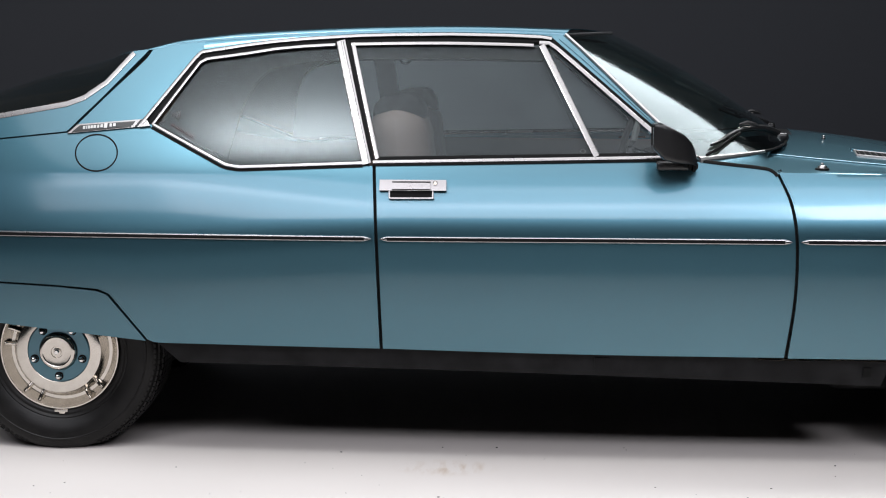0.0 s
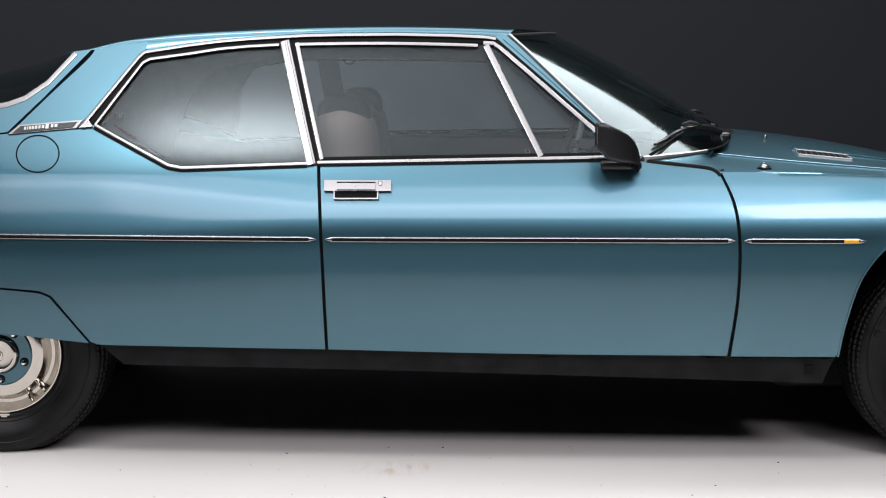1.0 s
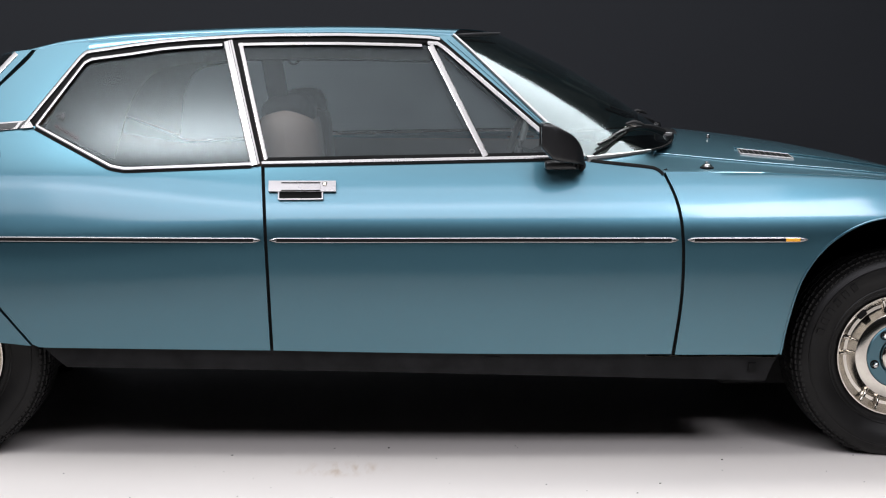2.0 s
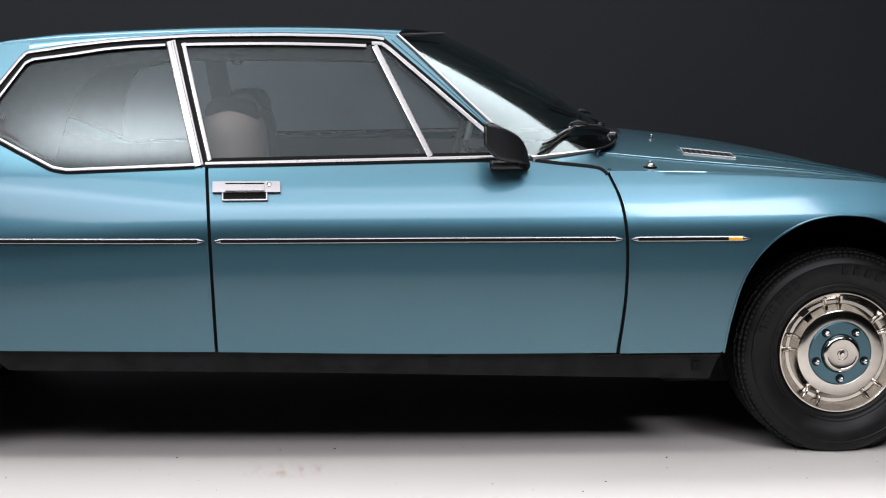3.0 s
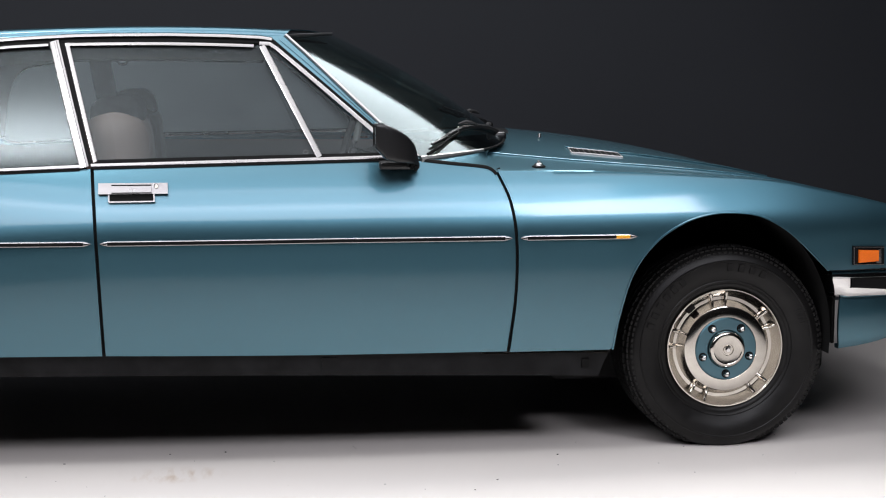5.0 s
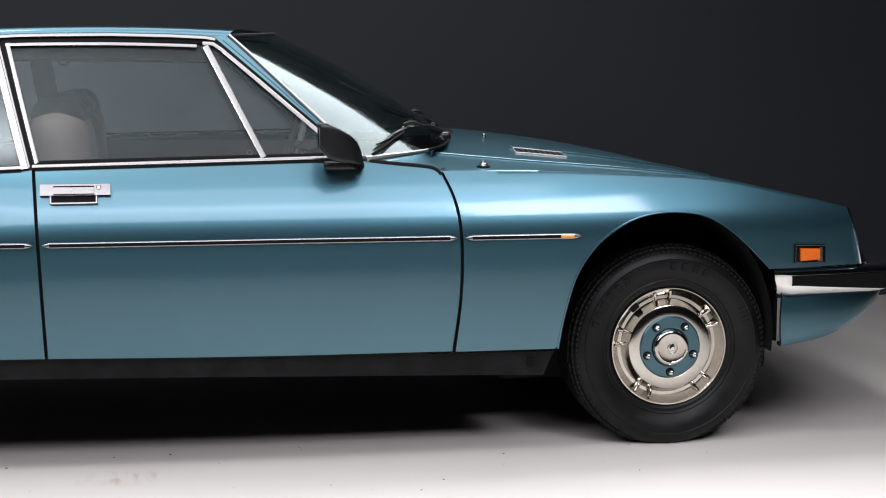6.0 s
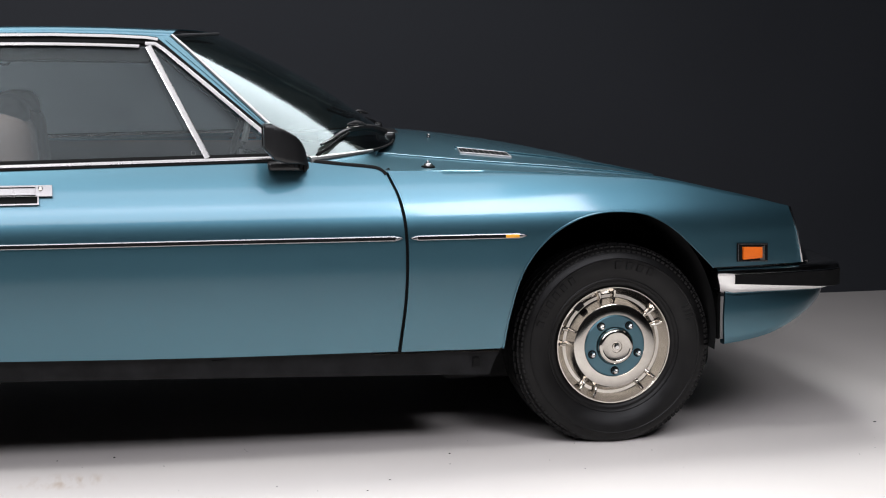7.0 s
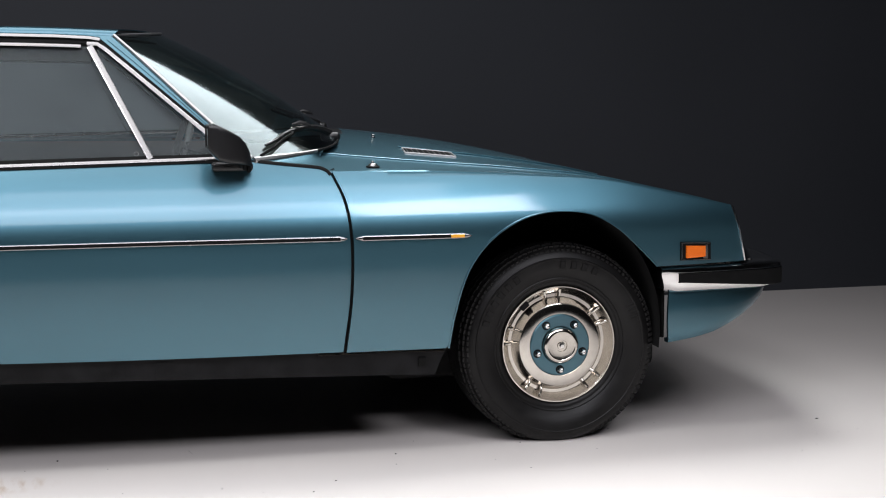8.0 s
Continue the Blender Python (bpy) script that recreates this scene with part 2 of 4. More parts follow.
CROWN = spline([0.6, 0.95, 1.1, 1.39, 1.6, 1.83, 2.1, 2.3, 2.5], [1.01, 0.984, 0.968, 0.924, 0.880, 0.822, 0.755, 0.70, 0.63])
BONNET = spline([0.75, 0.96, 1.14, 1.40, 1.60, 2.1, 2.4], [0.575, 0.646, 0.687, 0.70, 0.705, 0.70, 0.69])


def shoulder(z, start):
    """How far the flank has drawn in at height z, from the height at which its shoulder starts."""
    t = min(1.0, max(0.0, (z - start) / 0.13))
    over = max(0.0, z - start - 0.13)
    return 0.42 * 0.13 * (t**3 - t**4 / 2) + 0.42 * over + 0.6 * over * over


def side_w(x, z):
    """Half-width of the flank and of the glasshouse at height z."""
    w, c = HALF(x), CREASE(x)
    # towards the tail the shoulder starts lower and the flank tucks in lower
    k = min(1.0, max(0.0, (-0.25 - x) / 0.95))
    k = k * k * (3 - 2 * k)
    w -= (0.21 + 0.12 * k) * max(0.0, 0.62 - 0.07 * k - z) ** 2
    start = 0.67 - 0.055 * k
    w -= shoulder(min(z, c), start) * shoulder(c, 0.67) / shoulder(c, start)
    if z > c:
        d = z - c
        low_slope = 0.42 + 1.2 * max(0.0, c - 0.80)
        w -= low_slope * d + (0.66 - low_slope) * (d - 0.05 * (1 - math.exp(-d / 0.05))) + 0.12 * d * d
    return w


def top_z(x, w):
    """Height of the bonnet and wing tops at half-width w."""
    wc = side_w(x, CREASE(x))
    return CREASE(x) + (CROWN(x) - CREASE(x)) * (1 - min(1.0, abs(w) / wc) ** 1.3)


def on_side(side, off=0.0):
    return lambda p: (p[0], side * (side_w(p[0], p[1]) + off), p[1])


def sheet(bm, g, place):
    return add_grid(bm, [[place(p) for p in row] for row in g])


def strip(bm, pts, width, proud, place, n=None, smooth=False, sink=0.004, closed=False, taper=0.0):
    """A raised bead of the given width along plan points, laid on a surface: place(p, off)."""
    c = curve(pts, n or max(2, 8 * (len(pts) - 1)), smooth) if not closed else np.array(pts, float)
    rows = []
    for i in range(len(c)):
        a, b = c[max(0, i - 1)], c[min(len(c) - 1, i + 1)]
        if closed:
            a, b = c[i - 1], c[(i + 1) % len(c)]
        t = (b - a) / np.linalg.norm(b - a)
        q = np.array([-t[1], t[0]])
        k = width / 2
        if taper:
            ends = min(np.linalg.norm(c[i] - c[0]), np.linalg.norm(c[i] - c[-1]))
            k *= 0.12 + 0.88 * min(1.0, ends / taper)
        # mitre sharp corners
        if 0 < i < len(c) - 1 or closed:
            t1 = (c[i] - a) / max(1e-9, np.linalg.norm(c[i] - a))
            k /= max(0.55, abs(float(np.dot(t1, t))))
        rows.append([place(c[i] + q * k * f, h * proud if h > 0 else -sink) for f, h in ((-1, 0), (-1, 0.5), (-0.88, 0.86), (-0.62, 0.98), (0, 1), (0.62, 0.98), (0.88, 0.86), (1, 0.5), (1, 0))])
    vs = add_grid(bm, rows, wrap_v=closed)
    if not closed:
        bm.faces.new(vs[0])
        bm.faces.new(vs[-1])


car = new("car")
car.location = (0, 5.39, 0)
tagged(car, "teal-blue metallic seventies coupe standing on a pale studio floor", "car")


def flank(side):
    place = on_side(side)
    raised = lambda p, off: (p[0], side * (side_w(p[0], p[1]) + off), p[1])

    def bead(name, pts, width, proud, mat, parent, smooth=False, n=None, label=""):
        bm = bmesh.new()
        strip(bm, pts, width, proud, raised, n, smooth)
        return part(name, bm, mat, parent, label)

    # door
    bm = bmesh.new()
    seam_front = [(0.815, 0.347), (0.836, 0.527), (0.837, 0.699), (0.822, 0.809), (0.788, 0.893)]
    sheet(bm, coons([(-0.383, 0.362), (0.2, 0.352), (0.815, 0.347)], seam_front, [(-0.407, 0.917), (0.1, 0.928), (0.45, 0.930), (0.607, 0.921), (0.735, 0.908), (0.788, 0.893)],
                    [(-0.383, 0.362), (-0.397, 0.736), (-0.407, 0.917)], 60, 48), place)
    shell(bm, 0.02)
    door = part("door", bm, PAINT, car)
    # front wing: flank and top meet in the crease
    bm = bmesh.new()
    x0, x1 = 0.797, 2.100
    crease = [(x, CREASE(x)) for x in np.linspace(x0, x1, 14)]
    arch = curve([(1.146, 0.343), (1.163, 0.443), (1.207, 0.584), (1.279, 0.678), (1.371, 0.735), (1.455, 0.757), (1.538, 0.759), (1.613, 0.747), (1.695, 0.703), (1.770, 0.637), (1.835, 0.573)], 60)
    g = coons([(0.826, 0.345), *[tuple(p) for p in arch], (2.147, 0.576)],
              [(2.147, 0.576), (2.126, 0.678), (2.10, CREASE(2.10))], crease, [(0.826, 0.345), (0.846, 0.527), (0.847, 0.699), (0.832, 0.809), (x0, CREASE(x0))], 90, 34, (False, True, True, True))
    sheet(bm, g, place)
    lip = [tuple(p) for p in arch]
    rows = []
    for k in range(9):
        f = k / 8
        row = []
        for i, p in enumerate(g[-1]):
            w0 = side_w(p[0], CREASE(p[0]))
            w1 = min(BONNET(p[0]) + 0.007, w0 - 0.02)
            w = w0 + (w1 - w0) * f
            x = p[0]
            z = p[1] if k == 0 else top_z(x, w)
            row.append((x, side * w, z))
        rows.append(row)
    # a small radius along the crease
    rows.insert(1, [(x, y - side * 0.0032, z + 0.0030 * min(1.0, max(0.2, (x - 0.80) / 0.3))) for x, y, z in rows[0]])
    for k in (2, 3):
        rows[k] = [(x, y, z + (0.0026, 0.001)[k - 2] * min(1.0, max(0.2, (x - 0.80) / 0.3))) for x, y, z in rows[k]]
    add_grid(bm, rows)
    bmesh.ops.remove_doubles(bm, verts=bm.verts, dist=0.0008)
    shell(bm, 0.015)
    wing = part("front_wing", bm, PAINT, car)
    bead("arch_lip", lip, 0.006, 0.0022, PAINT, wing, n=80)
    # rear quarter
    bm = bmesh.new()
    g = coons([(-2.33, 0.50), (-1.9, 0.545), (-1.585, 0.548), (-1.4, 0.541), (-1.268, 0.532), (-1.230, 0.518), (-1.112, 0.374), (-1.09, 0.366), (-0.39, 0.362)],
              [(-0.393, 0.362), (-0.407, 0.736), (-0.417, 0.911)], [(-2.33, 0.895), (-1.612, 0.978), (-1.387, 1.001), (-1.150, 1.024), (-1.118, 1.030), (-1.075, 1.008), (-0.868, 0.907), (-0.83, 0.896), (-0.417, 0.911)],
              [(-2.33, 0.50), (-2.36, 0.7), (-2.33, 0.90)], 100, 44, (False, True, False, True))
    sheet(bm, g, place)
    shell(bm, 0.015)
    quarter = part("rear_quarter_panel", bm, PAINT, car)
    # skirt over the rear wheel
    bm = bmesh.new()
    g = coons([(-1.83, 0.437), (-1.593, 0.416), (-1.121, 0.371)], [(-1.121, 0.371), (-1.175, 0.437), (-1.239, 0.513)], [(-1.83, 0.543), (-1.585, 0.542), (-1.4, 0.535), (-1.273, 0.525), (-1.239, 0.513)], [(-1.83, 0.437), (-1.83, 0.543)], 36, 8,
              (False, False, False, False))
    sheet(bm, g, place)
    shell(bm, 0.02)
    part("wheel_skirt", bm, PAINT, quarter)
    # pillar behind the side windows
    bm = bmesh.new()
    g = coons([(-1.380, 1.009), (-1.135, 1.036)], [(-1.135, 1.036), (-0.993, 1.243), (-0.982, 1.262), (-0.980, 1.286)], [(-1.148, 1.262), (-1.06, 1.279), (-0.980, 1.286)], [(-1.380, 1.009), (-1.283, 1.112), (-1.180, 1.218), (-1.161, 1.240), (-1.148, 1.262)], 16, 24)
    sheet(bm, g, place)
    shell(bm, 0.015)
    part("rear_pillar", bm, PAINT, car)
    # frame of the tailgate beside its glass: a band between the glass and the shut line
    bm = bmesh.new()
    glass_edge = np.array([(-2.30, 0.940), (-1.608, 1.053), (-1.407, 1.088), (-1.354, 1.107), (-1.287, 1.155), (-1.220, 1.256)])
    shut_line = np.array([(-2.33, 0.906), (-1.612, 0.986), (-1.393, 1.008), (-1.345, 1.059), (-1.294, 1.112), (-1.159, 1.264)])
    rows = []
    for f in np.linspace(0, 5, 61):
        i = min(4, int(f))
        p, q = (e[i] + (e[i + 1] - e[i]) * (f - i) for e in (glass_edge, shut_line))
        rows.append([place(p + (q - p) * k) for k in np.linspace(0, 1, 9)])
    add_grid(bm, rows)
    shell(bm, 0.015)
    part("tailgate_frame", bm, PAINT, car)
    # carpet trim inside the pillar and the tailgate
    bm = bmesh.new()
    sheet(bm, coons([(-2.25, 0.88), (-1.42, 0.95), (-1.12, 0.99)], [(-1.12, 0.99), (-1.10, 1.05), (-0.99, 1.235)], [(-1.235, 1.235), (-0.99, 1.250)], [(-2.25, 0.88), (-2.22, 0.957), (-1.608, 1.064), (-1.407, 1.099), (-1.354, 1.118), (-1.287, 1.166), (-1.235, 1.235)], 20, 40, (False,) * 4), on_side(side, -0.03))
    shell(bm, 0.008)
    part("inner_trim", bm, BROWN, car, "dark brown carpet trim")
    bead("tailgate_chrome", [(-2.30, 0.945), (-1.608, 1.057), (-1.407, 1.092), (-1.354, 1.111), (-1.287, 1.159), (-1.210, 1.252)], 0.017, 0.003, DIM_CHROME, car, n=180)
    # dark backing behind the shut lines
    sunk = lambda p, off: (p[0], side * (side_w(p[0], p[1]) - 0.018 + off), p[1])
    for pts in ([(-0.388, 0.362), (-0.402, 0.736), (-0.412, 0.911)], [(0.82, 0.345), (0.841, 0.527), (0.842, 0.699), (0.827, 0.809), (0.79, 0.895)],
                [(-1.387, 1.006), (-1.288, 1.112), (-1.185, 1.218), (-1.165, 1.240), (-1.158, 1.249)], [(-2.33, 0.900), (-1.612, 0.982), (-1.387, 1.005)], [(-1.83, 0.541), (-1.585, 0.539), (-1.4, 0.532), (-1.25, 0.515), (-1.12, 0.371)]):
        bm = bmesh.new()
        strip(bm, pts, 0.035, 0.002, sunk, 24, True)
        part("seam_seal", bm, DARK, car)
    bead("seam_seal", [(0.575, 0.9275), (0.65, 0.9185), (0.742, 0.9085), (0.768, 0.9035), (0.785, 0.893), (0.791, 0.884)], 0.0095, 0.003, RUBBER, car, True, 40)
    # rubbing strips, each with its dark insert and pointed ends
    for owner, xa, xb in ((quarter, -2.25, -0.415), (door, -0.389, 0.828), (wing, 0.853, 1.215)):
        z = lambda x: 0.6985 - 0.004 * max(0.0, x - 0.3) / 0.9
        pts = [(x, z(x)) for x in np.linspace(xa, xb, 12)]
        s = part("rubbing_strip", (lambda b: (strip(b, pts, 0.0165, 0.009, raised, max(24, int((xb - xa) / 0.012)), taper=0.018), b)[1])(bmesh.new()), DIM_CHROME, owner, "chrome strip with dark insert")
        ins = [(x, z(x)) for x in np.linspace(xa + 0.022, xb - (0.068 if owner is wing else 0.022), 12)]
        bm = bmesh.new()
        strip(bm, ins, 0.0108, 0.0105, raised, 24)
        part("insert", bm, RUBBER, s)
        for end, way in ((xa, 1), (xb, -1)):
            if abs(end) > 1.3 or (owner is wing and way < 0):
                continue
            bm = bmesh.new()
            strip(bm, [(end + way * 0.004, z(end)), (end + way * 0.021, z(end))], 0.006, 0.0105, raised, 6, taper=0.009)
            part("end_recess", bm, PLASTIC, s)
        if owner is wing:
            bm = bmesh.new()
            strip(bm, [(xb - 0.067, z(xb)), (xb - 0.025, z(xb))], 0.011, 0.0135, raised, 4)
            part("side_repeater", bm, YELLOW, s, "small amber side repeater")
    # front window frames, glass
    bead("window_frame", [(-0.499, 1.2825), (-0.403, 0.932)], 0.0145, 0.006, DIM_CHROME, door, n=10)
    bead("window_frame", [(-0.504, 1.278), (-0.367, 1.280), (-0.187, 1.280), (-0.01, 1.276), (0.072, 1.273)], 0.0105, 0.006, DIM_CHROME, door, n=16, smooth=True)
    bead("window_frame", [(0.098, 1.273), (0.259, 0.941)], 0.0205, 0.009, DIM_CHROME, door, n=10, label="chrome bar between window and quarter light")
    bead("window_frame", [(0.090, 1.281), (0.126, 1.280), (0.200, 1.2146), (0.2724, 1.1506), (0.35, 1.082), (0.4233, 1.0173), (0.466, 0.979)], 0.0130, 0.007, DIM_CHROME, door, n=16)
    bead("belt_moulding", [(-0.415, 0.9225), (-0.006, 0.930), (0.47, 0.9385)], 0.011, 0.008, DIM_CHROME, door, n=20, smooth=True)
    bead("belt_moulding", [(-0.415, 0.914), (-0.006, 0.921), (0.47, 0.9295)], 0.006, 0.005, RUBBER, door, n=20, smooth=True)
    bead("belt_seal", [(-0.40, 0.933), (-0.006, 0.940), (0.46, 0.947)], 0.009, 0.004, RUBBER, door, n=20, smooth=True)
    bead("window_seal", [(-0.517, 1.285), (-0.421, 0.925)], 0.018, 0.001, RUBBER, door, n=10)
    bead("window_seal", [(-0.518, 1.290), (-0.187, 1.293), (-0.01, 1.290), (0.100, 1.287), (0.136, 1.2855), (0.212, 1.2192), (0.2868, 1.1530), (0.361, 1.0873), (0.4268, 1.0292), (0.48, 0.982)], 0.0125, 0.002, RUBBER, door, n=180)
    pm = bead("pillar_moulding", [(-0.538, 1.289), (-0.434, 0.917)], 0.031, 0.009, DIM_CHROME, car, n=10)
    bead("pillar_rib", [(-0.534, 1.288), (-0.430, 0.918)], 0.009, 0.0115, DIM_CHROME, pm, n=10)
    bead("roof_moulding", [(-1.150, 1.035), (-1.002, 1.238), (-0.985, 1.2545), (-0.84, 1.276), (-0.749, 1.287), (-0.658, 1.295), (-0.567, 1.300), (-0.476, 1.305), (-0.368, 1.307), (-0.188, 1.308), (-0.01, 1.304), (0.097, 1.2985), (0.129, 1.293)], 0.0125, 0.011, DIM_CHROME, car, n=180)
    bead("window_seal", [(-1.132, 1.035), (-0.992, 1.234), (-0.974, 1.244), (-0.84, 1.263), (-0.749, 1.2755), (-0.658, 1.284), (-0.545, 1.289)], 0.017, 0.003, RUBBER, car, n=180)
    bead("quarter_window_frame", [(-1.115, 1.032), (-0.987, 1.222), (-0.966, 1.233), (-0.836, 1.250), (-0.746, 1.264), (-0.656, 1.272), (-0.555, 1.277)], 0.0100, 0.007, DIM_CHROME, car, n=180)
    bead("quarter_window_frame", [(-1.116, 1.031), (-0.873, 0.9125), (-0.830, 0.905), (-0.447, 0.9195)], 0.0112, 0.008, DIM_CHROME, car, n=180)
    bead("window_seal", [(-1.119, 1.021), (-0.876, 0.902), (-0.830, 0.8955), (-0.447, 0.910)], 0.007, 0.003, RUBBER, car, n=40)
    inner = on_side(side, -0.006)
    bm = bmesh.new()
    sheet(bm, coons([(-0.405, 0.935), (0.260, 0.943)], [(0.260, 0.943), (0.1, 1.272)], [(-0.498, 1.278), (-0.206, 1.286), (0.1, 1.272)], [(-0.405, 0.935), (-0.498, 1.278)], 40, 30), inner)
    part("window_glass", bm, GLASS if side < 0 else FARGLASS, door).visible_shadow = False
    bm = bmesh.new()
    sheet(bm, coons([(0.262, 0.943), (0.50, 0.947)], [(0.50, 0.947), (0.47, 0.985), (0.436, 1.013)], [(0.112, 1.281), (0.436, 1.013)], [(0.262, 0.943), (0.100, 1.272), (0.112, 1.281)], 10, 10, (False,) * 4), inner)
    part("quarter_light_glass", bm, GLASS if side < 0 else FARGLASS, door).visible_shadow = False
    bm = bmesh.new()
    sheet(bm, coons([(-1.112, 1.030), (-0.87, 0.913), (-0.83, 0.907), (-0.440, 0.921)], [(-0.440, 0.921), (-0.545, 1.278)], [(-0.975, 1.236), (-0.764, 1.258), (-0.545, 1.278)], [(-1.112, 1.030), (-0.975, 1.236)], 90, 50, (False,) * 4), inner)
    part("quarter_window_glass", bm, REARGLASS if side < 0 else FARGLASS, car).visible_shadow = False
    # windscreen pillar
    bm = bmesh.new()
    g = coons([(0.485, 0.975), (0.563, 0.930)], [(0.563, 0.930), (0.448, 1.034), (0.366, 1.114), (0.293, 1.186), (0.226, 1.252), (0.170, 1.304)], [(0.122, 1.303), (0.170, 1.304)], [(0.485, 0.975), (0.433, 1.029), (0.366, 1.088), (0.2915, 1.154), (0.217, 1.2197), (0.140, 1.288), (0.122, 1.303)], 5, 30, (False,) * 4)
    sheet(bm, g, on_side(side, 0.004))
    shell(bm, 0.03)
    post = part("windscreen_pillar", bm, PAINT, car)
    bead("pillar_swage", [(0.154, 1.293), (0.227, 1.229), (0.299, 1.1640), (0.371, 1.0970), (0.436, 1.0355), (0.50, 0.979)], 0.007, 0.0070, PAINT, post, n=40)
    bead("pillar_gap", [(0.165, 1.3035), (0.2215, 1.2505), (0.2885, 1.1845), (0.3615, 1.1125), (0.4435, 1.0325), (0.55, 0.936)], 0.0018, 0.0050, RUBBER, post, n=40)
    # sill
    bm = bmesh.new()
    g = coons([(-1.02, 0.300), (-0.24, 0.293), (0.5, 0.275), (1.03, 0.258), (1.11, 0.255)], [(1.11, 0.255), (1.13, 0.31), (1.15, 0.345)], [(-1.10, 0.372), (0.5, 0.352), (1.15, 0.345)], [(-1.02, 0.300), (-1.10, 0.372)], 40, 5)
    sheet(bm, g, on_side(side, -0.022))
    shell(bm, 0.06)
    part("sill", bm, SILL, car, "scuffed black sill panel")


for side in (-1, 1):
    flank(side)


# ---------------------------------------------------------------- roof, bonnet, windscreen, tailgate
def roof_edge(x):
    z = spline([-1.25, -1.147, -1.06, -0.978, -0.84, -0.749, -0.66, -0.567, -0.368, -0.188, 0.0, 0.17], [1.240, 1.263, 1.280, 1.287, 1.296, 1.301, 1.305, 1.3085, 1.3135, 1.3145, 1.311, 1.304])(x)
    return side_w(x, z), z


ROOF = spline([-1.4, -1.345, -1.25, -1.1, -1.0, -0.6, -0.2, 0.18, 0.34], [1.232, 1.246, 1.266, 1.289, 1.303, 1.333, 1.338, 1.328, 1.311])
bm = bmesh.new()
rows = []
R = 0.026
turns = np.linspace(0, 1, 9)
section = [(0, -1)] + [(0, t) for t in turns] + [(k / 16, 1) for k in range(1, 17)]
section = [(1, a, b) for a, b in section] + [(-1, a, b) for a, b in reversed(section[:-1])]


def roof_point(sgn, inward, turn, f):
    """A point of the roof: inward from the side, turn round the gutter's curve, f from its back to its front."""
    u = (1 - inward) * (0.93 + 0.07 * (1 - max(0.0, turn)))
    front, back = 0.345 - 0.176 * u * u, -1.315 + 0.16 * u * u
    x = back + (front - back) * f
    if turn < 0:
        z = float(np.interp(x, (-1.147, -1.06, -0.981, -0.976, -0.84, -0.749, -0.658, -0.567, -0.368, -0.188, -0.01, 0.17), (1.261, 1.278, 1.285, 1.258, 1.277, 1.288, 1.296, 1.301, 1.308, 1.309, 1.305, 1.300)))
        return Vector((x, sgn * side_w(min(max(x, -1.147), 0.17), z), z))
    we, ze = roof_edge(min(max(x, -1.25), 0.17))
    a = math.radians(72) * turn
    lip = R * (0.30 + 0.70 * min(1.0, max(0.0, (x + 1.16) / 0.28)))
    w1, z1 = we - lip * (1 - math.cos(a)), ze + 0.8 * lip * math.sin(a)
    zc = max(ROOF(x), z1 - 0.03)
    return Vector((x, sgn * w1 * (1 - inward), z1 + (zc - z1) * (1 - (1 - inward) ** 2)))


rows = [[roof_point(sgn, inward, turn, i / 44) for i in range(45)] for sgn, inward, turn in section]
add_grid(bm, rows)
shell(bm, 0.003)
part("roof", bm, PAINT, car)
bm = bmesh.new()
add_grid(bm, [[(p[0] * 0.98, p[1] * 0.97, p[2] - 0.03) for p in r] for r in rows])
part("headliner", bm, LINER, car)

bm = bmesh.new()
rows = []
for j in range(41):
    u = -1 + 2 * j / 40
    row = []
    for i in range(41):
        f = i / 40
        xb = 0.968 - 0.198 * u * u
        xf = 2.165 - 0.045 * u * u
        x = xb + (xf - xb) * f
        w = u * BONNET(x)
        row.append((x, w, top_z(x, w)))
    rows.append(row)
add_grid(bm, rows)
shell(bm, 0.02)
bonnet = part("bonnet", bm, PAINT, car)
for s in (-1, 1):
    bm = bmesh.new()
    strip(bm, [(x, BONNET(x) + 0.001) for x in np.linspace(0.79, 2.1, 30)], 0.008, 0.005, lambda p, off: (p[0], s * p[1], top_z(p[0], p[1]) + off), 60)
    part("bonnet_edge", bm, PAINT, bonnet)


PILLAR = curve([(0.563, 0.930), (0.448, 1.034), (0.366, 1.114), (0.293, 1.186), (0.226, 1.252), (0.170, 1.304)], 60, False)


def screen_point(u, v):
    """Windscreen: u across from -1 to 1, v up from 0 to 1; its sides wrap round to the pillars."""
    a = abs(u)
    k = min(59, int(v * 60))
    x, z = PILLAR[k] + (PILLAR[k + 1] - PILLAR[k]) * (v * 60 - k)
    mid = Vector((0.908, 0, 0.985)).lerp(Vector((0.345, 0, 1.314)), v)
    bulge = 0.02 * math.sin(math.pi * v) * (1 - a * a)
    return Vector((mid.x + (x - mid.x) * a ** (4.5 - 1.9 * v) + 0.55 * bulge, u * side_w(x, z), mid.z + (z - mid.z) * a ** (1.45 + 0.95 * v) + 0.8 * bulge))


bm = bmesh.new()
add_grid(bm, [[screen_point(-1 + 2 * i / 120, j / 40) for i in range(121)] for j in range(41)])
part("windscreen", bm, DARKGLASS, car).visible_shadow = False
for u0, u1, mat in ((-1, -0.80, SATIN), (-0.80, 0.80, RUBBER), (0.80, 1, SATIN)):
    bm = bmesh.new()
    us = np.linspace(u0, u1, 25)
    tube(bm, [screen_point(u, 0) for u in us], [0.0045 + 0.0065 * min(1.0, max(0.0, abs(u) - 0.76) / 0.2) for u in us])
    part("windscreen_moulding", bm, mat, car)
bm = bmesh.new()
tube(bm, [screen_point(-1 + 2 * i / 48, 1) + Vector((0.003, 0, 0.001)) for i in range(49)], 0.0045)
